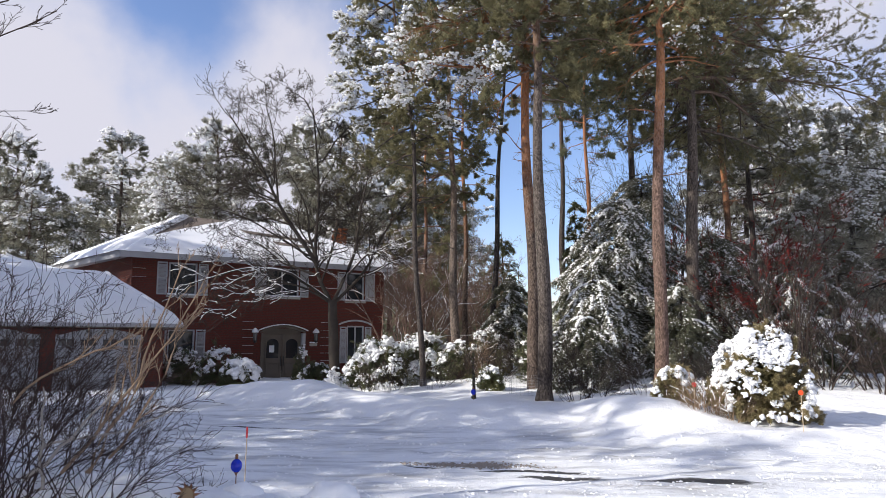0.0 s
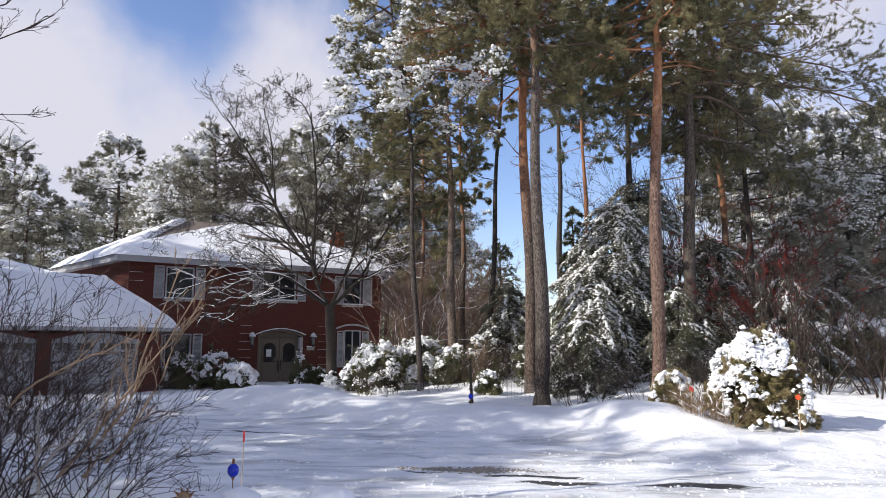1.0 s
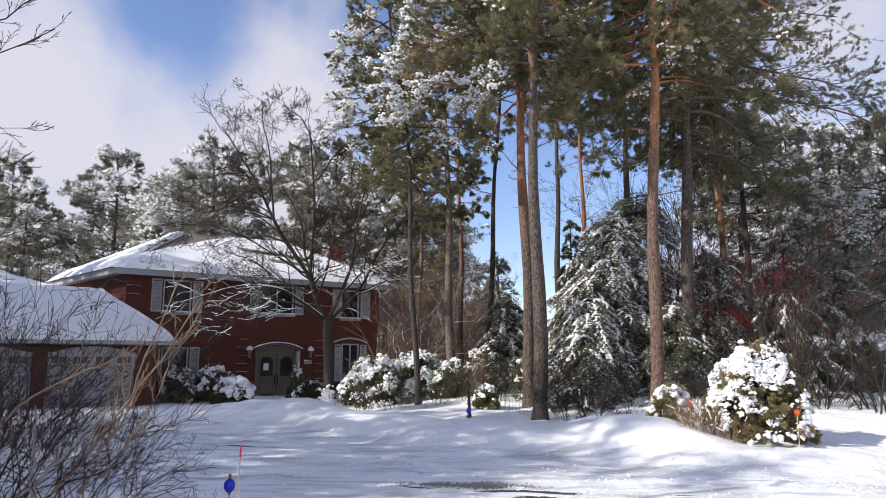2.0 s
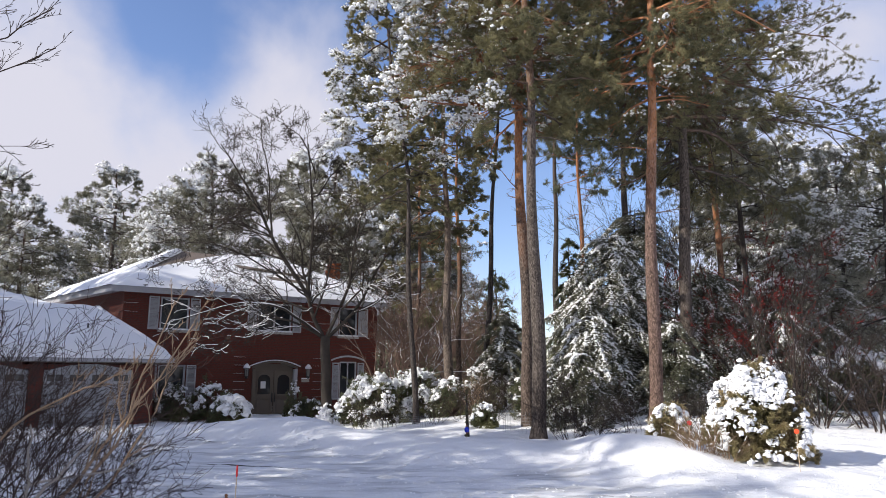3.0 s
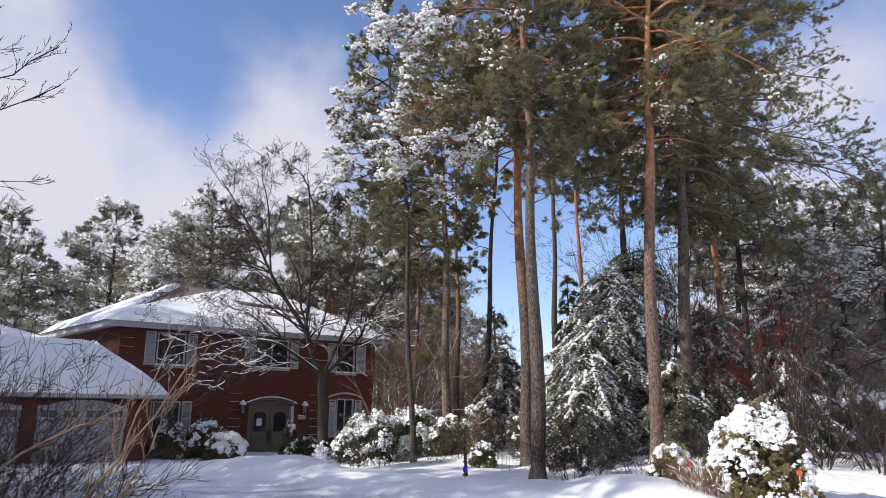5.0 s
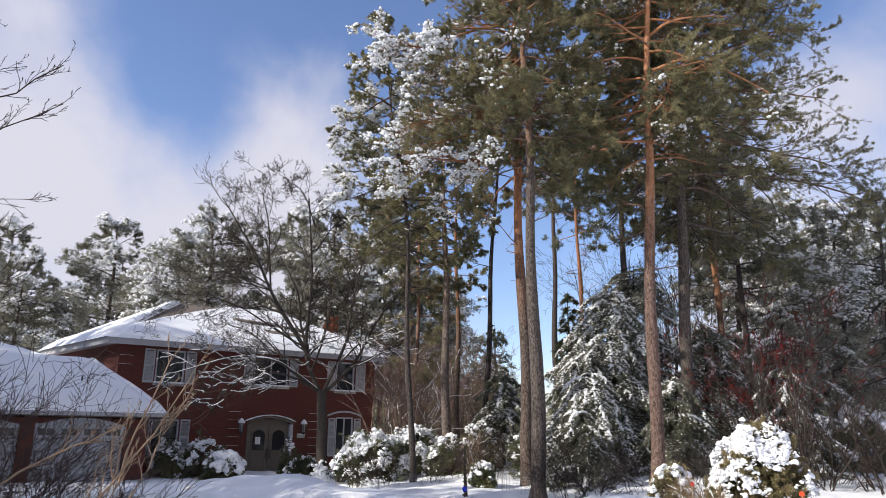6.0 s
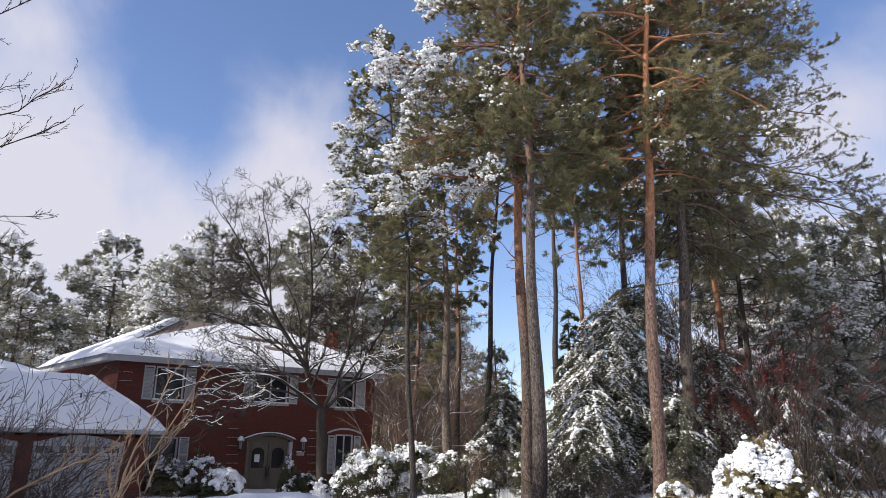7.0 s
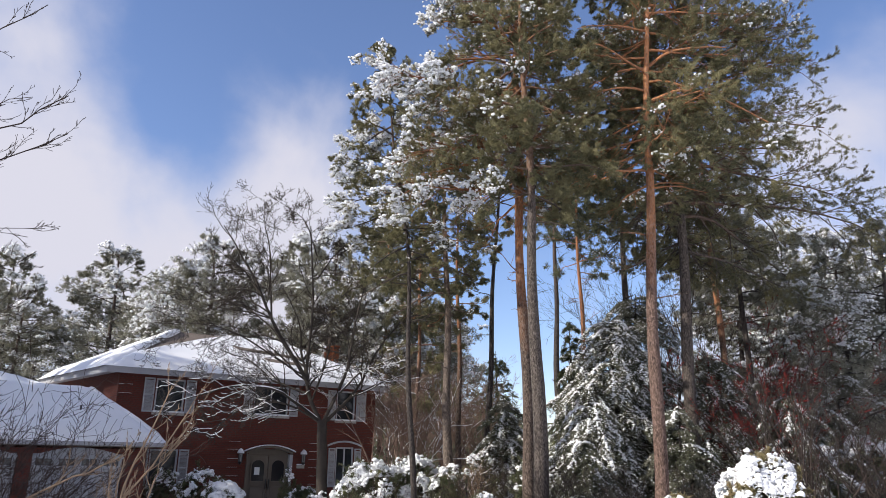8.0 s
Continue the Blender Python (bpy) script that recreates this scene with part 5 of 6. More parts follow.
pine(10, (13.0, 30.0), 14.2, 0.17, [(9.5, -0.1, 0)], [(7.0, 1.8, 2.0), (10, 2.6, 2.6), (14, 0.8, 0.8)], 34, 12000, 1800, BARK_DARK, FROSTED, label="dark pine in the wood", fine=False, needle=(7, 0.15, 0.024))
pine(11, (7.1, 26.0), 17.0, 0.16, [(9.5, -0.2, 0)], [(10.0, 2.0, 1.8), (13, 2.6, 2.2), (17, 0.8, 0.8)], 34, 10000, 100, BARK_DARK, NEEDLES_DARK, label="dark pine in the wood", fine=False, needle=(7, 0.15, 0.024))
pine(12, (6.6, 40.0), 20.5, 0.20, [(9.5, 0.1, 0)], [(13.4, 2.2, 2.0), (17, 2.6, 2.4), (20, 1.0, 1.0)], 24, 3000, 0, BARK_DARK, NEEDLES_DARK, label="slim distant pine with a high crown", needle=(8, 0.2, 0.032), fine=False)
pine(13, (7.9, 38.0), 17.5, 0.17, [(9.5, -0.2, 0)], [(10.8, 1.8, 1.8), (13.6, 2.4, 2.4), (17, 1.0, 1.0)], 20, 2600, 0, BARK_ORANGE, NEEDLES_DARK, label="slim distant pine with dead lower branches", needle=(8, 0.2, 0.032), stubs=12, fine=False)
pine(15, (-0.9, 33.0), 12.5, 0.13, [(9.5, 0.1, 0)], [(4.0, 1.3, 1.5), (7.0, 1.9, 1.9), (10.0, 1.7, 1.6), (12.5, 0.6, 0.6)], 30, 9000, 500, TALL_BARK, label="olive-needled pine beside the house", fine=False, needle=(7, 0.15, 0.024))
pine(16, (-3.4, 46.0), 16.5, 0.17, [(9.5, 0.1, 0)], [(5.0, 1.6, 1.6), (8.5, 2.6, 2.4), (12.5, 2.3, 2.0), (16.5, 0.8, 0.8)], 32, 8000, 600, TALL_BARK, label="olive-needled pine behind the thicket", fine=False, needle=(6, 0.2, 0.034))
pine(14, (14.2, 22.5), 8.8, 0.14, [(8.5, 0.2, 0)], [(3.0, 2.0, 2.4), (6, 2.0, 2.4), (8.8, 0.6, 0.6)], 30, 5000, 2200, BARK_DARK, FROSTED, label="pine at the wood's edge with snowy needles", fine=False, needle=(7, 0.15, 0.024))

# background pines behind the house and in the wood
far_a = pine(21, (-23.9, 52.0), 16.6, 0.26, [(10, 0.4, 0), (16, 0.2, 0)], [(4.0, 2.4, 2.6), (7.5, 4.6, 4.2), (10.5, 3.8, 3.8), (13.5, 3.0, 2.8), (15.6, 1.8, 1.8), (16.6, 0.8, 0.8)], 44, 20000, 9000, BARK_DARK, FROSTED, snow_side=0.25, label="broad snow-dusted pine behind the house", needle=(5, 0.20, 0.040), subs=10, snow_size=(0.045, 0.12), fine=False)
far_b = pine(22, (-14.6, 47.0), 15.6, 0.26, [(10, -0.3, 0)], [(5.0, 3.0, 3.4), (8.5, 5.2, 4.6), (11.5, 4.6, 4.2), (14.0, 3.0, 3.0), (15.6, 0.9, 0.9)], 46, 20500, 10500, BARK_DARK, FROSTED, snow_side=0.55, label="broad snow-dusted pine behind the house", needle=(5, 0.20, 0.040), subs=10, snow_size=(0.045, 0.12), fine=False)
# far_c stands out of view to the left, added only to cast shade
far_c = pine(23, (-14.6, 0.6), 9.0, 0.15, [(5, 0.2, 0)], [(2.0, 2.4, 2.4), (5.0, 3.4, 3.4), (7.5, 2.6, 2.6), (9.0, 1.0, 1.0)], 28, 1350, 0, BARK_DARK, NEEDLES_DARK, label="pine out of view, added for its shadow", needle=(6, 0.30, 0.05), fine=False)


def again(tree, x, y, turn=0.0, size=1.0, dz=0.0):
    m = pose(x, y, ground_z(x, y, False) + dz, 0, 0, turn) @ Matrix.Diagonal((size, size, size, 1))
    return copy_thing(tree, m)


for x, y, turn, size in ((-31.5, 52, 60, 0.98), (-28.0, 49, 200, 0.78), (-19.5, 56, 140, 0.9), (-9.5, 50, 30, 1.02), (-4.2, 48, 290, 1.0), (-37, 56, 10, 0.9), (0.5, 62, 80, 0.85), (15.5, 36, 120, 0.78), (20, 40, 20, 0.85), (24.5, 44, 220, 0.9)):
    again(far_a, x, y, turn, size)
for x, y, turn, size in ((-25.5, 58, 100, 0.95), (-6.8, 44, 170, 0.94), (-2.0, 54, 250, 0.95), (17.6, 31, 90, 0.66), (22, 34, 300, 0.76), (27, 38, 40, 0.85)):
    again(far_b, x, y, turn, size)
# unseen pines beside and behind the camera, added to cast shadows over the road
for x, y, turn, size in ((-14.5, 5.0, 80, 1.05), (-13.5, 9.0, 150, 1.35), (-21.0, 3.2, 210, 1.42), (-26.0, 11.5, 30, 1.7), (-19.5, 13.5, 30, 1.3), (-26, 19, 120, 1.6), (-17, -2, 10, 1.1), (-9.2, 2.4, 60, 0.62), (-19.5, 8.6, 200, 1.55), (-18.2, 6.0, 100, 1.62)):
    again(far_c, x, y, turn, size)
# more unseen pines on the left, added to shade the garage and yard
for x, y, turn, size in ((-27.0, 22.6, 75, 1.75), (-31.5, 21.0, 190, 1.6), (-30.0, 17.5, 20, 1.5), (-21.5, 23.0, 130, 1.3)):
    again(far_c, x, y, turn, size)
# two far_a copies out of view, added to shade the garage roof
for x, y, turn, size in ((-23.5, 22.0, 40, 0.78), (-29, 27, 160, 0.9)):
    again(far_a, x, y, turn, size)


def far_woods():
    """The wood that closes the view beyond the lot and the street."""
    rng = np.random.default_rng(400)
    cs, ds, tr = [], [], []
    for _ in range(330):
        a = rng.uniform(-1.25, 1.25)
        d = rng.uniform(72, 120)
        x, y, h = d * math.sin(a), d * math.cos(a), rng.uniform(4.5, 8.5)
        n = 85
        z = rng.uniform(0.05, 1.0, n) ** 0.9
        r = (1 - z) * rng.uniform(1.2, 2.4) + 0.2
        g = rng.uniform(0, math.tau, n)
        cs.append(np.stack([x + r * np.cos(g), y + r * np.sin(g), z * h], -1))
        ds.append(np.stack([np.cos(g), np.sin(g), np.full(n, -0.2)], -1))
        tr.append(np.stack([np.full(4, x), np.full(4, y), np.linspace(-0.2, h, 4)], -1))
    wood = tagged(empty("far_woods"), "dark snow-dusted wood in the distance", "woods", kind="stuff")
    stuff("foliage", *needles(rng, np.concatenate(cs), np.concatenate(ds), 4, 0.9, 0.28, 0.7), NEEDLES_DARK, wood, False)
    stuff("trunks", *tubes(np.stack(tr), np.tile(np.linspace(0.12, 0.02, 4), (len(tr), 1)), 4), BARK_DARK, wood)


far_woods()

# hemlocks and spruces under the tall trees
hemlock(31, (5.45, 22.4), 5.5, 2.3, 116, 1.0, 0.50, 0.34, label="broad hemlock with drooping snow-laden boughs")
hemlock(44, (4.6, 22.8), 4.4, 1.6, 90, 1.0, 0.5, 0.36, label="hemlock leaning among others, laden with snow")
hemlock(33, (4.35, 20.8), 2.9, 1.6, 96, 1.0, 0.55, 0.36, label="low hemlock bowed under snow")
hemlock(42, (3.75, 19.0), 1.9, 0.95, 44, 0.55, 0.5, 0.55, per=20, label="young hemlock with drooping snowy boughs")
hemlock(32, (6.75, 24.2), 6.6, 2.5, 100, 0.65, 0.42, 0.38, label="dark hemlock with a little snow on its boughs")
hemlock(34, (8.6, 23.0), 4.4, 2.1, 84, 0.75, 0.5, 0.38, label="dark hemlock with snow on its spreading boughs")
hemlock(35, (9.7, 20.3), 3.0, 1.35, 64, 0.75, 0.5, 0.4, label="young hemlock with snow on its spreading boughs")
hemlock(43, (6.6, 20.2), 2.6, 1.2, 46, 0.4, 0.5, 0.6, label="young hemlock in the shade of a pine")
hemlock(38, (2.55, 27.4), 3.6, 1.3, 46, 0.8, 0.5, 0.55, size=1.3, label="young hemlock bent under snow")
hemlock(39, (14.0, 25.5), 4.8, 2.2, 60, 0.35, 0.4, 0.5, leaf=FROSTED, dense=8, size=1.3, label="dark hemlock at the wood's edge")
hemlock(40, (11.8, 24.5), 5.2, 2.2, 60, 0.35, 0.4, 0.5, leaf=FROSTED, dense=8, size=1.3, label="dark hemlock at the wood's edge")
hemlock(41, (17.2, 27.0), 6.4, 2.8, 60, 0.3, 0.4, 0.5, leaf=FROSTED, dense=8, size=1.4, label="dark hemlock at the wood's edge")
conifer(36, (2.9, 35.0), 6.2, 1.5, 0.15, count=110, label="dark pointed spruce in the distance")
conifer(37, (4.75, 25.5), 6.0, 0.9, 0.15, count=110, label="pointed spruce among the trunks")

# evergreen bushes
dome_bush(51, (5.72, 13.1), 1.60, 1.75, CEDAR, 24000, 25000, "yellow-green cedar bush heaped with thick snow", (0.016, 0.046), (8, 0.06, 0.013), cover=0.12, lit=0.16, heap=0.07, taper=0.10, drape=0.13)
dome_bush(52, (-2.05, 25.2), 1.6, 2.6, None, 4200, 34000, lump=(0.022, 0.058), cover=0.12, heap=0.10)
dome_bush(53, (-0.7, 26.0), 1.6, 2.3, None, 4200, 34000, lump=(0.022, 0.058), cover=0.12, heap=0.10)
dome_bush(54, (-7.5, 27.2), 1.0, 1.5, None, 2600, 4200, lump=(0.06, 0.13), cover=0.9, heap=0.14)
dome_bush(55, (-9.0, 29.6), 1.4, 1.9, None, 3000, 4200)
dome_bush(56, (-10.2, 29.0), 1.4, 1.4, None, 2600, 3600)
dome_bush(57, (-5.2, 30.6), 0.75, 1.7, None, 2600, 3000)
dome_bush(58, (1.27, 19.6), 0.62, 0.66, None, 1100, 1500)
dome_bush(66, (13.6, 23.5), 1.9, 2.6, None, 3000, 5000, lump=(0.04, 0.10), cover=0.9)
dome_bush(67, (11.2, 22.4), 1.6, 2.2, None, 3000, 4500, lump=(0.04, 0.10), cover=0.9)
dome_bush(59, (4.5, 14.3), 0.7, 0.8, CEDAR, 1500, 1800)
dome_bush(62, (0.5, 24.6), 1.3, 1.3, None, 2600, 2600)
dome_bush(63, (1.5, 25.4), 1.6, 1.5, None, 2800, 2800)
dome_bush(64, (3.1, 23.2), 1.5, 1.4, None, 2600, 2600)
dome_bush(61, (-6.0, 31.2), 1.5, 0.7, None, 1800, 420, "small clipped evergreen capped with snow")

conifer(65, (0.73, 17.5), 1.15, 0.02, 0, 0.03, count=36, tufts=6, needle=(5, 0.03, 0.008), label="slim dark seedling conifer in the snow")
bare_bush(112, (1.2, 23.6), 1.3, 0.6, 30, TWIG_TAN, 0.1, "small shrub with dry tan twigs", (5, 3), 0.006)

# the leafless maple before the house
MAPLE_LIMBS = (
    (0.204, ((0.17, 0, -0.3), (0.10, 0, 1.2), (0.0, 0, 2.95))),
    (0.085, ((0.0, 0, 2.75), (-0.62, 0.1, 4.3), (-0.55, 0.2, 7.2), (-0.80, 0.3, 10.3))),
    (0.078, ((-0.55, 0, 4.2), (-1.75, -0.5, 6.0), (-2.7, -0.9, 8.0), (-3.8, -1.2, 9.7))),
    (0.056, ((-0.60, 0.1, 4.2), (-1.05, 0.8, 5.5), (-1.25, 1.2, 6.8), (-2.0, 1.5, 8.1))),
    (0.070, ((0.0, 0, 2.8), (0.82, -0.4, 4.6), (1.05, -0.8, 5.8), (1.45, -1.0, 7.8))),
    (0.063, ((0.1, 0, 2.9), (1.15, 0.5, 4.2), (1.85, 0.9, 5.7), (2.8, 1.2, 7.1))),
    (0.037, ((0.6, -0.2, 3.9), (1.4, -0.6, 4.55), (2.0, -0.9, 4.8), (2.6, -1.2, 5.0))),
    (0.056, ((-0.1, 0, 2.95), (-1.4, -0.7, 3.87), (-2.75, -1.3, 3.98), (-4.5, -1.8, 3.43))),
    (0.044, ((-0.1, 0, 2.9), (-1.15, -1.0, 3.44), (-2.25, -1.8, 3.26), (-3.3, -2.4, 2.35))),
)
MAPLE_BOUGHS = (
    (0.046, ((-0.50, 0, 3.87), (-1.9, 0.4, 4.35), (-3.0, 0.8, 5.08), (-4.25, 1.0, 5.45))),
    (0.041, ((-0.65, 0, 4.5), (-1.9, -1.0, 5.1), (-3.3, -1.6, 5.8), (-5.1, -2.0, 5.94))),
    (0.041, ((-1.2, -0.3, 5.2), (-2.3, 0.3, 6.45), (-3.6, 0.8, 7.2), (-5.0, 1.0, 7.4))),
    (0.030, ((-0.52, 0.2, 8.1), (-0.05, 0.4, 9.0), (0.3, 0.5, 9.5), (0.7, 0.6, 9.9))),
    (0.026, ((-0.6, 0.2, 9.0), (-0.95, -0.1, 10.0), (-1.45, -0.3, 10.5), (-1.95, -0.4, 10.8))),
    (0.033, ((-2.3, -0.7, 7.2), (-3.1, -0.5, 8.2), (-3.9, -0.3, 8.8), (-4.8, -0.2, 9.4))),
    (0.037, ((-1.9, -0.6, 6.3), (-2.1, -0.8, 8.2), (-2.3, -0.9, 9.5), (-2.5, -1.0, 10.6))),
    (0.033, ((0.85, -0.4, 4.6), (0.6, 0.2, 6.0), (-0.1, 0.5, 6.6), (-0.25, 0.6, 7.2))),
)
limbed_tree(71, (-3.97, 26.0, ground_z(-3.97, 26.0, False)), "leafless maple with spreading, snow-lined limbs", [(r, [(x, y, z - ground_z(-3.97, 26.0, False)) for x, y, z in line]) for r, line in MAPLE_LIMBS + MAPLE_BOUGHS], MAPLE_BARK, (15, 10, 5), thin=0.0058, sway=0.25)
bare_tree(72, (-2.3, 27.5), 5.2, 0.06, 1.2, TWIG_BROWN, (5, 6, 5), 0.7, 0.6, label="young leafless tree with snow on its branches", name="young_tree")
bare_tree(73, (-1.4, 28.6), 6.0, 0.06, 1.5, TWIG_BROWN, (5, 6, 5), 0.6, 0.3, label="young leafless tree with snow on its branches", name="young_tree")
for i, (x, y, h) in enumerate(((-2.6, 41, 7.0), (-1.2, 38, 6.0), (0.4, 37, 6.0), (2.2, 42, 6.5), (3.8, 44, 6.0), (9.2, 34, 9.5), (11.5, 36, 10), (9.9, 30, 8.5))):
    bare_tree(80 + i, (x, y), h, 0.09, 1.0, TWIG_BROWN if i < 5 else TWIG_DARK, (7, 7, 6, 3), 0.6, 0, label="slender leafless tree in the thicket", name="thicket_tree", thin=0.006)

# leafless shrubs along the lot
for i, (x, y, h, w, n) in enumerate(((3.1, 16.9, 1.5, 1.2, 40), (3.5, 16.4, 1.2, 0.8, 22), (4.5, 16.9, 1.1, 0.7, 16), (0.0, 22.0, 1.0, 1.3, 24), (-1.4, 22.4, 1.1, 1.2, 24), (6.0, 16.4, 1.2, 1.2, 30), (-2.4, 23.0, 0.9, 1.1, 20), (0.9, 22.6, 1.1, 1.2, 26), (1.7, 21.8, 1.2, 1.2, 26), (1.9, 24.0, 1.6, 1.2, 26))):
    bare_bush(100 + i, (x, y), h * 1.1, w, int(n * 0.6), TWIG_DARK, 0.0, per=(8, 4), r0=0.0048, sway=0.17)
bare_bush(110, (4.65, 13.0), 0.75, 1.1, 70, TWIG_TAN, 0.10, "dry tan stalks standing in snow", (3,), 0.005, name="dry_stalks")
bare_bush(111, (5.0, 12.7), 0.5, 0.6, 26, TWIG_TAN, 0.15, "dry tan stalks standing in snow", (3,), 0.005, name="dry_stalks")
for i, (x, y, h, w) in enumerate(((9.0, 17.8, 2.8, 2.4), (10.6, 17.4, 2.6, 2.6), (12.6, 18.6, 3.2, 3.0))):
    bare_bush(120 + i, (x, y), h, w, 14, TWIG_DARK, 0.0, "dark arching leafless shrub with thick stems", (7, 6), 0.024, thin=0.0045)
for i, (x, y, h) in enumerate(((9.4, 17.6, 1.0), (10.9, 17.5, 1.2), (12.4, 18.4, 1.3), (10.1, 18.8, 1.4), (13.6, 19.0, 1.4))):
    bare_bush(160 + i, (x, y), h, 2.0, 13, TWIG_DARK, 0.0, "low dark leafless undergrowth in shaded snow", (5, 4), 0.009, thin=0.004)
for i, (x, y, h) in enumerate(((-1.35, 29.6, 4.4), (0.2, 30.6, 4.2), (1.7, 31.2, 3.8))):
    bare_bush(170 + i, (x, y), h, 2.6, 24, TWIG_BROWN, 0.14, "tall brown leafless shrub beside the house, flecked with snow", (7, 5), 0.012, thin=0.007, upright=1.2)
bare_bush(130, (9.7, 20.4), 4.6, 3.0, 18, TWIG_DARK, 0.0, "leafless shrub hung with dark red berries", (8, 6), 0.016, thin=0.0045, berries=6500, name="berry_bush")

# the thicket beside the camera: dark twigs and tan arching branches
near_z = 0.22
for i, (x, y, h, w, n) in enumerate(((-3.45, 5.4, 1.8, 1.3, 22), (-2.95, 5.2, 1.4, 0.9, 11), (-4.25, 6.3, 2.05, 1.6, 44), (-3.3, 5.7, 1.9, 1.6, 28), (-2.75, 5.6, 1.3, 1.0, 14), (-3.75, 6.0, 1.9, 1.3, 26))):
    bare_bush(140 + i, (x, y), h, w, n, TWIG_SHRUB, 0.0, "dense dark leafless shrub beside the road", (9, 4), 0.0055, near_z, thin=0.0019, sway=0.2, first=0.42)
bare_bush(144, (-2.4, 7.2), 0.32, 0.9, 7, TWIG_DARK, 0.0, "low twigs poking out of the snow", (4,), 0.004, 0.25, name="low_twigs", thin=0.002)


def arching(seed, name, label, category, at, arcs, bark, per=(7, 5), thin=0.002, rise=0.05, trunk=None, ratio=0.42, sway=0.11):
    """A plant of a few bowed main stems. arcs: (start, end, bow upward, radius)."""
    rng = np.random.default_rng(seed)
    thing = tagged(empty(name, pose(*at)), label, category)
    if trunk:
        zt = np.linspace(-0.2, trunk[0], 8)
        put_mesh("trunk", *tubes(np.stack([0 * zt, 0 * zt, zt], -1)[None], np.linspace(trunk[1], trunk[1] * 0.6, 8)[None], 10), bark, thing)
    paths, radii = [], []
    f = np.linspace(0, 1, 10)
    for a, b, bow, r in arcs:
        p = np.array(a)[None] * (1 - f)[:, None] + np.array(b)[None] * f[:, None]
        p[:, 2] += bow * 4 * f * (1 - f)
        p += np.cumsum(rng.normal(0, 0.020, p.shape) * np.array([1, 1, 0.7]), 0)
        paths.append(p - np.array(at))
        radii.append(r * np.linspace(1, 0.35, 10))
        put_mesh("stem", *tubes(paths[-1][None], radii[-1][None], 7), bark, thing)
    p, r = np.stack(paths), np.stack(radii)
    pieces = []
    for k in per:
        p, r = sprout(rng, p, r, k, 0.25, 1.0, 0.6, ratio, 6, sway, rise, 0.55)
        r = np.maximum(r, thin)
        pieces.append(tubes(p, r, 4))
    stuff("twigwork", *join(pieces), bark, thing)
    return thing


arching(143, "birch_sapling", "tan birch saplings arching over the dark shrub", "sapling", (-2.7, 5.4, 0.6), (
    ((-2.75, 5.4, 0.7), (-1.86, 5.4, 2.12), -0.10, 0.0138), ((-2.55, 5.35, 0.7), (-2.0, 5.4, 2.25), -0.06, 0.0123), ((-2.45, 5.45, 0.8), (-1.84, 5.4, 2.05), -0.05, 0.0109),
    ((-3.1, 5.3, 1.2), (-2.2, 5.4, 1.75), 0.04, 0.0101), ((-2.6, 5.5, 0.7), (-2.3, 5.5, 1.75), -0.12, 0.0101)), TWIG_TAN, (9, 7), 0.0018, 0.12, ratio=0.27)
arching(146, "birch_stub", "pale broken birch stems in the shrub", "sapling", (-2.8, 5.35, 0.6), (
    ((-2.85, 5.35, 0.6), (-2.72, 5.35, 1.40), 0.0, 0.0140), ((-2.9, 5.3, 0.9), (-2.05, 5.35, 1.12), -0.06, 0.0100), ((-2.95, 5.3, 0.7), (-2.4, 5.35, 1.35), -0.05, 0.0160)), plain("pale_birch_bark", (0.38, 0.34, 0.30), (0.24, 0.21, 0.18), 20, 0.8), (2,), 0.003, 0.05, ratio=0.15)
arching(145, "bare_tree", "leafless tree with thin budded twigs overhead", "tree", (-5.3, 6.0, 0.3), (
    ((-5.2, 6.0, 4.95), (-3.40, 6.0, 4.95), -0.40, 0.013), ((-5.2, 6.1, 4.25), (-3.36, 6.1, 4.50), -0.22, 0.012), ((-5.2, 5.9, 5.0), (-3.68, 5.9, 5.80), -0.16, 0.011), ((-5.2, 6.2, 3.75), (-3.58, 6.2, 3.68), -0.10, 0.007), ((-5.2, 6.0, 3.1), (-3.55, 6.1, 3.3), 0.02, 0.006), ((-5.2, 5.9, 2.4), (-3.5, 6.0, 2.75), -0.1, 0.007), ((-5.2, 6.1, 2.8), (-3.6, 6.1, 3.0), -0.1, 0.006), ((-5.2, 5.95, 4.6), (-3.62, 5.95, 4.72), -0.12, 0.008)), TWIG_DARK, (16, 6), 0.0022, 0.10, (6.3, 0.055), 0.22, 0.2)

# snow blown against the foot of the maple
rng = np.random.default_rng(9)
spray = tagged(empty("blown_snow", pose(-3.85, 25.75, ground_z(-3.85, 25.75, False))), "snow blown against the foot of the maple", "snow", kind="stuff")
foot = rng.normal(0, 1, (420, 3)) * np.array([0.09, 0.05, 0.20]) + np.array([0.0, 0.0, 0.25])
stuff("crumb", *lumps(rng, foot, rng.uniform(0.03, 0.08, len(foot)), 0.8, 0.2, True), SNOW, spray)

# ---- small things ----
COBALT = plain("cobalt_blue_glass", (0.004, 0.02, 0.42), (0.006, 0.03, 0.50), 3, 0.08, 0.02)
COPPER = plain("aged_copper", (0.30, 0.14, 0.07), (0.18, 0.09, 0.05), 9, 0.45, 0.2, 0.7)
RED = plain("red_plastic", (0.75, 0.035, 0.03), (0.62, 0.03, 0.03), 4, 0.4)
ORANGE = plain("orange_reflector", (0.95, 0.10, 0.02), (0.85, 0.08, 0.02), 4, 0.35)
ROD = plain("fibreglass_rod", (0.50, 0.45, 0.36), (0.62, 0.42, 0.22), 4, 0.5)


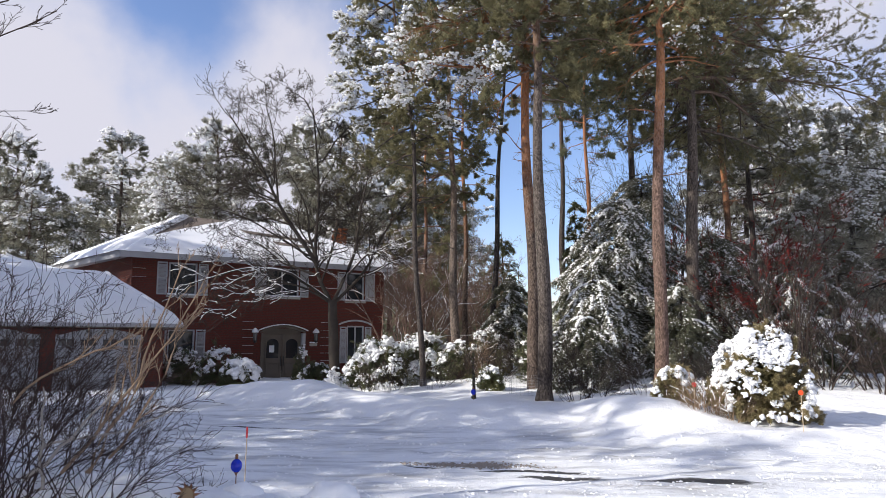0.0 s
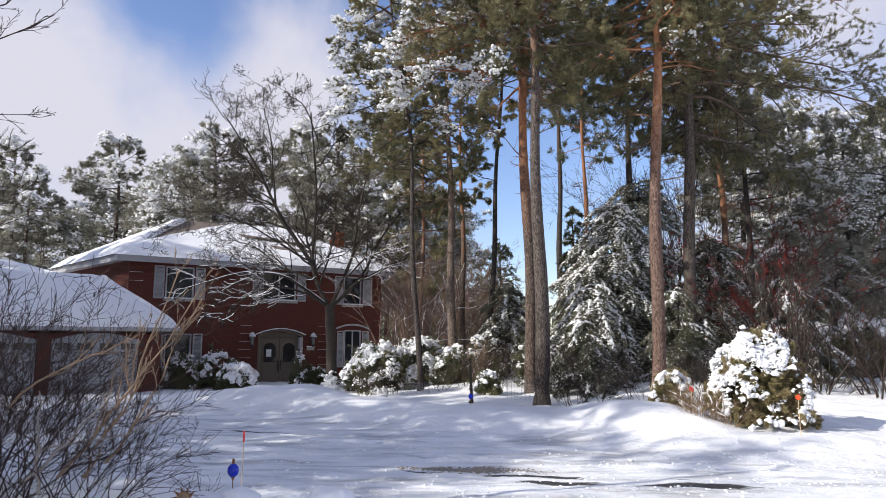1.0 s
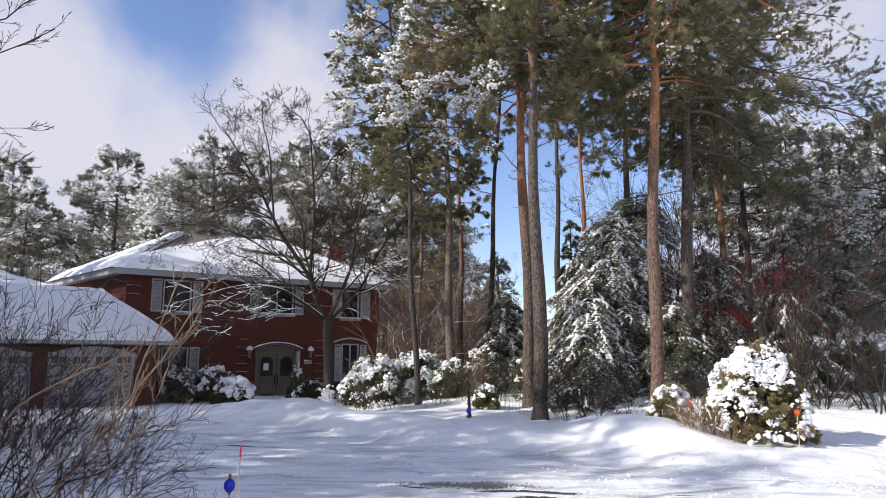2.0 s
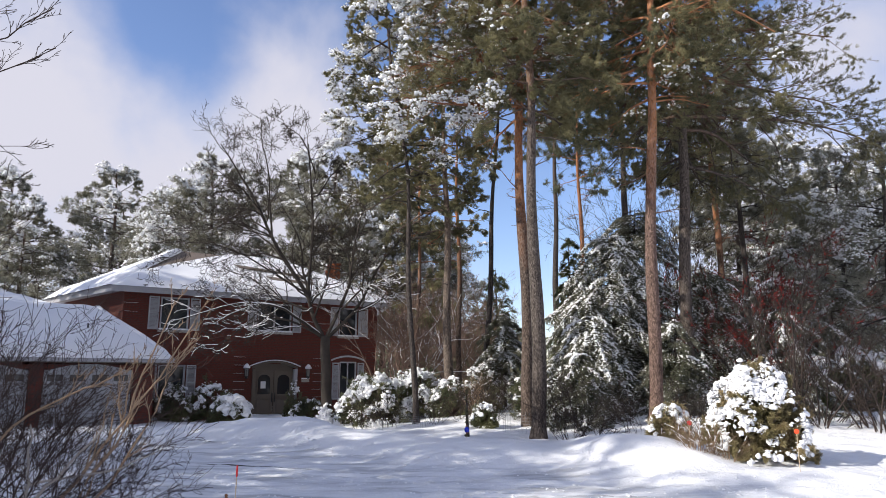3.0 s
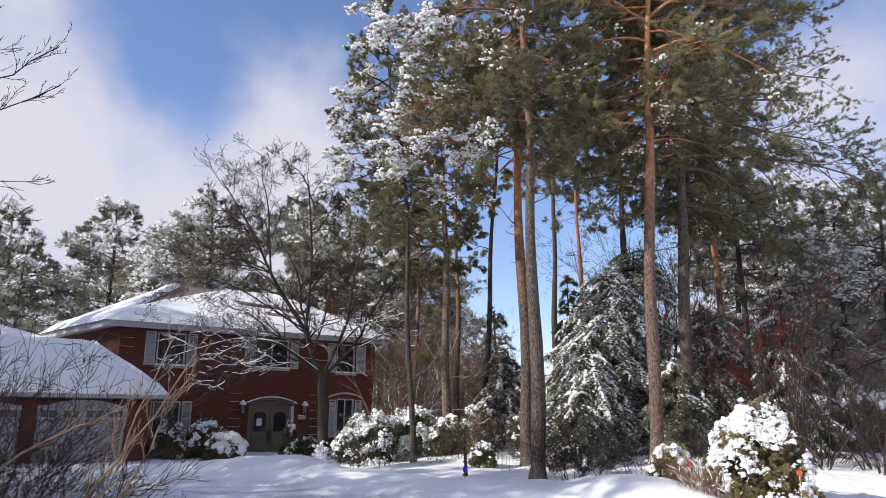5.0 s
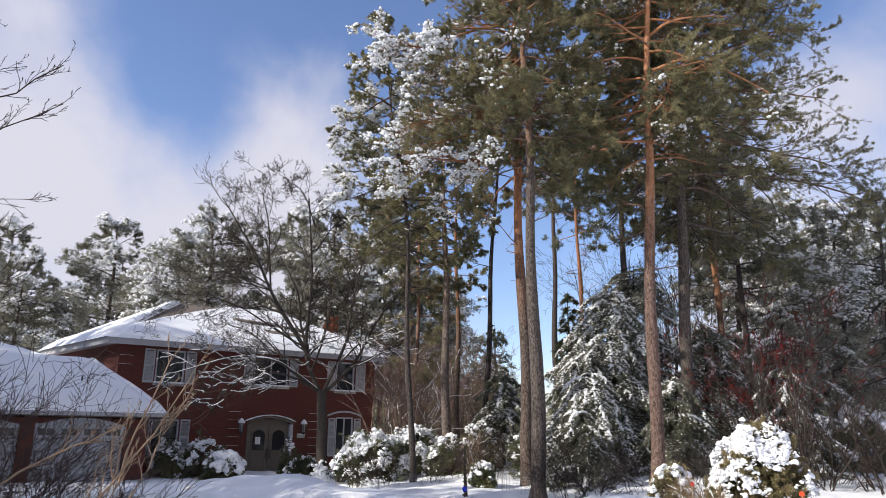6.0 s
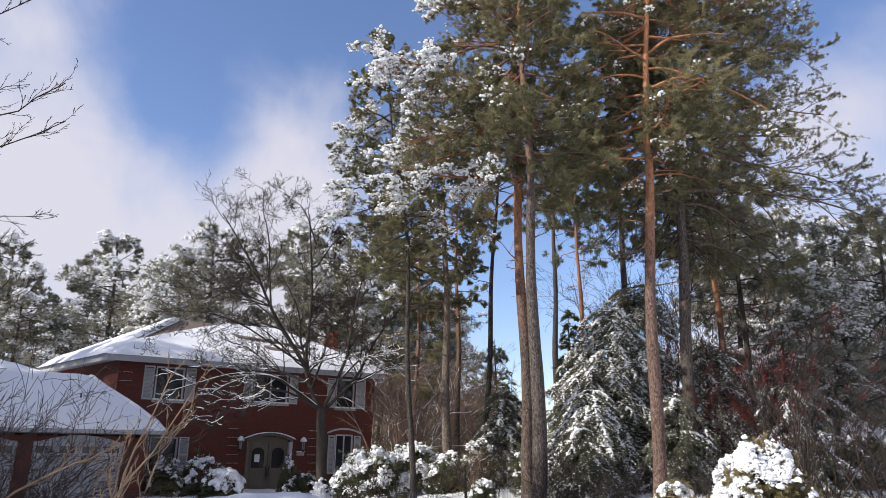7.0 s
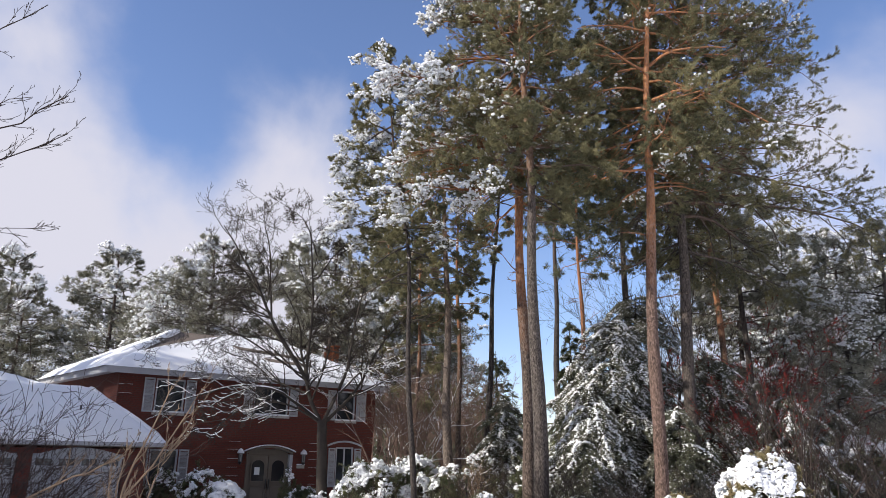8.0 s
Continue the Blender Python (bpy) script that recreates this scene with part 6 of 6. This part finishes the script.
def globe_stake(x, y, zb, r, rod):
    """A blue glass globe with a finial on a copper stake."""
    g = tagged(empty("globe_stake", pose(x, y, zb)), "cobalt blue glass globe on a copper stake in snow", "ornament", "blue globe stakes")
    part("stake", lathe([(r * 0.09, -0.3), (r * 0.09, rod)], 8), COPPER, g)
    part("cup", lathe([(r * 0.12, rod - r * 0.5), (r * 0.25, rod - r * 0.2), (r * 0.55, rod + r * 0.22), (r * 0.5, rod + r * 0.24)], 14), COPPER, g, "", True)
    part("globe", lathe([(r * math.cos(a), rod + r * 1.15 + r * 1.2 * math.sin(a)) for a in (radians(d) for d in range(-80, 81, 10))], 20), COBALT, g, "cobalt blue glass", True)
    part("finial", lathe([(r * 0.18, rod + r * 2.3), (r * 0.30, rod + r * 2.5), (r * 0.22, rod + r * 2.75), (r * 0.33, rod + r * 2.95), (r * 0.12, rod + r * 3.2)], 10), COPPER, g, "", True)


def marker(x, y, zb, height, head):
    """A driveway marker: thin rod with a bright head."""
    g = tagged(empty("driveway_marker", pose(x, y, zb, random.uniform(-2, 2), random.uniform(-2, 2))), "thin driveway marker rod with a bright head in snow", "marker", "driveway markers")
    part("rod", lathe([(0.006, -0.3), (0.006, height)], 8), ROD, g)
    if head == "tube":
        part("sleeve", lathe([(0.009, height - 0.11), (0.0105, height - 0.10), (0.0105, height), (0.007, height + 0.01)], 10), RED, g, "red reflective sleeve")
    else:
        disc = lathe([(0.036, -0.008), (0.042, -0.004), (0.042, 0.004), (0.036, 0.008)], 16)
        for vtx in disc.verts:
            vtx.co = Vector((vtx.co.x, vtx.co.z, vtx.co.y + height))
        part("reflector", disc, RED if head == "red" else ORANGE, g, "round red reflector" if head == "red" else "round orange reflector")


globe_stake(-1.88, 6.8, 0.30, 0.051, 0.16)
globe_stake(0.67, 15.9, 0.33, 0.052, 0.12)
marker(-2.17, 8.2, 0.05, 0.64, "tube")
marker(5.82, 11.9, 0.12, 0.70, "disc")
marker(4.46, 13.0, 0.35, 0.52, "red")

def wire_guard(x, y, r, h):
    """A low ring of wire mesh that guards a plant."""
    g = tagged(empty("wire_guard", pose(x, y, ground_z(x, y, False) - 0.05)), "low ring of fine wire mesh standing in snow", "wire fence", "plant guards")
    n = 30
    a = np.arange(n) * math.tau / n
    up = np.stack([np.repeat(np.stack([r * np.cos(a), r * np.sin(a)], -1)[:, None], 2, 1)[..., 0], np.repeat(np.stack([r * np.cos(a), r * np.sin(a)], -1)[:, None], 2, 1)[..., 1], np.tile([0.0, h], (n, 1))], -1)
    t = np.linspace(0, math.tau, 31)
    rings = np.stack([np.stack([r * np.cos(t), r * np.sin(t), np.full(31, z)], -1) for z in np.linspace(0.04, h, 7)])
    stuff("mesh", *join([tubes(up, np.full((n, 2), 0.0016), 4), tubes(rings, np.full((7, 31), 0.0016), 4)]), WIRE, g)


WIRE = plain("dull_wire", (0.32, 0.33, 0.35), (0.24, 0.25, 0.27), 8, 0.5, 0.1, 0.6)
for x, y, r, h in ((-1.67, 20.5, 0.22, 0.42), (-0.71, 21.5, 0.42, 0.38), (2.18, 18.7, 0.48, 0.48)):
    wire_guard(x, y, r, h)

# a snow-capped stone urn and a garden lantern near the door
urn = tagged(empty("stone_urn", pose(-5.3, 32.5, ground_z(-5.3, 32.5, False))), "pale stone urn capped with snow near the door", "urn")
part("pedestal", lathe([(0.16, -0.2), (0.16, 0.06), (0.10, 0.10), (0.09, 0.30), (0.13, 0.34)], 16), STONE, urn)
part("bowl", lathe([(0.13, 0.345), (0.24, 0.44), (0.29, 0.52), (0.27, 0.53)], 18), STONE, urn, "", True)
part("snow", lathe([(0.29, 0.535), (0.31, 0.58), (0.25, 0.66), (0.10, 0.69)], 16), SNOW, urn, "", True)
gl = tagged(empty("garden_lantern", pose(-3.24, 27.0, ground_z(-3.24, 27.0, False))), "dark square garden lantern with a snowy top", "lantern")
boxed("lamp_body", (-0.16, 0.16, -0.16, 0.16, -0.1, 0.40), BLACK, gl)
for sx in (-1, 1):
    for sy in (-1, 1):
        boxed("post", (sx * 0.18 - 0.03, sx * 0.18 + 0.03, sy * 0.18 - 0.03, sy * 0.18 + 0.03, -0.2, 0.42), STONE, gl)
boxed("cap", (-0.25, 0.25, -0.25, 0.25, 0.425, 0.48), STONE, gl)
part("snow", box(bmesh.new(), -0.25, 0.25, -0.25, 0.25, 0.483, 0.60, 0.05), SNOW, gl, "", True)

# a metal sunflower ornament
sunf = tagged(empty("metal_sunflower", pose(-1.96, 5.75, 0.31, 0, 0, 10)), "rusty metal sunflower ornament in the snow", "ornament")
part("stem", lathe([(0.006, -0.3), (0.006, 0.16)], 8), COPPER, sunf)
disc = lathe([(0.045, -0.006), (0.052, 0.0), (0.045, 0.010), (0.02, 0.016)], 16)
for vtx in disc.verts:
    vtx.co = Vector((vtx.co.x, -vtx.co.z, vtx.co.y * 1.3 + 0.17))
part("face", disc, plain("worn_yellow_metal", (0.35, 0.25, 0.12), (0.22, 0.14, 0.08), 12, 0.6), sunf, "", True)
for i in range(11):
    a = math.tau * i / 11
    pet = bmesh.new()
    c0, c1 = Vector((math.cos(a), 0, math.sin(a))), Vector((-math.sin(a), 0, math.cos(a)))
    o = Vector((0, -0.002, 0.17))
    pts = [o + c0 * 0.05 + c1 * 0.014, o + c0 * 0.05 - c1 * 0.014, o + c0 * 0.085 - c1 * 0.010 + c1 * 0.012, o + c0 * 0.105 + c1 * 0.012]
    lo = [pet.verts.new(p) for p in pts]
    hi = [pet.verts.new(p - Vector((0, 0.008, 0))) for p in pts]
    pet.faces.new(lo)
    pet.faces.new(hi[::-1])
    for k in range(4):
        pet.faces.new((lo[k], lo[(k + 1) % 4], hi[(k + 1) % 4], hi[k]))
    part("petal", pet, COPPER, sunf)


# snow clods thrown up by the plough
def snow_clod(x, y, z, size, seed):
    bm = bmesh.new()
    bmesh.ops.create_icosphere(bm, subdivisions=3, radius=1.0)
    for vtx in bm.verts:
        n = 1 + 0.28 * noise.noise(vtx.co * 1.6 + Vector((seed, 0, 0))) + 0.10 * noise.noise(vtx.co * 5.0)
        vtx.co = Vector((vtx.co.x * size[0], vtx.co.y * size[1], max(vtx.co.z, -0.5) * size[2])) * n
    clod = tagged(empty("snow_clod", pose(x, y, z)), "clod of ploughed snow on the roadside bank", "snow", "clods on the near bank")
    part("lump", bm, SNOW, clod, "", True)


for i, (x, y, z, size) in enumerate(((-1.72, 6.45, 0.33, (0.18, 0.14, 0.10)), (-0.93, 6.4, 0.34, (0.21, 0.16, 0.13)), (-1.12, 6.42, 0.28, (0.12, 0.12, 0.08)), (-1.45, 6.3, 0.26, (0.10, 0.1, 0.07)), (-3.0, 6.3, 0.36, (0.15, 0.12, 0.08)))):
    snow_clod(x, y, z, size, i + 1)

rng = np.random.default_rng(77)
spots = []
while len(spots) < 2400:
    x, y = rng.uniform(-7, 9), rng.uniform(7.2, 18)
    yb, _ = crest(x)
    s = y - yb
    q = y + 0.15 * x + 0.18 * min(x, 0.0)
    near_edge = math.exp(-((s + 1.7) / 0.45) ** 2)
    on_track = max(math.exp(-((q - c) / 0.22) ** 2) for c in (9.1, 9.75, 10.6, 11.5, 8.5, 7.9))
    if s < -0.6 and rng.random() < max(0.8 * near_edge * (1 if -3.8 < x < 1 else 0.3), 0.55 * on_track * (0.3 + 0.7 * (noise.noise(Vector((x, y, 3.0))) > 0))):
        spots.append((x, y, ground_z(x, y)))
crumbs = tagged(empty("snow_crumbs"), "crumbs of churned snow on the road", "snow", kind="stuff")
stuff("crumb", *lumps(rng, np.array(spots), rng.uniform(0.006, 0.026, len(spots)) * rng.uniform(0.5, 1.2, len(spots)), 0.7, 0.25, True), SNOW, crumbs)
slush = []
while len(slush) < 900:
    x = rng.normal(0.4, 0.34)
    q = 9.92 + rng.normal(0, 0.09)
    y = q - 0.15 * x - 0.18 * min(x, 0.0)
    slush.append((x, y, ground_z(x, y) + 0.005))
dirty = tagged(empty("slush_heap"), "low heap of brown slush on the road", "slush", kind="stuff")
stuff("crumb", *lumps(rng, np.array(slush), rng.uniform(0.006, 0.024, len(slush)) * rng.uniform(0.6, 1.3, len(slush)), 0.6, 0.4), plain("brown_slush", (0.24, 0.19, 0.145), (0.42, 0.37, 0.32), 30, 0.7), dirty)
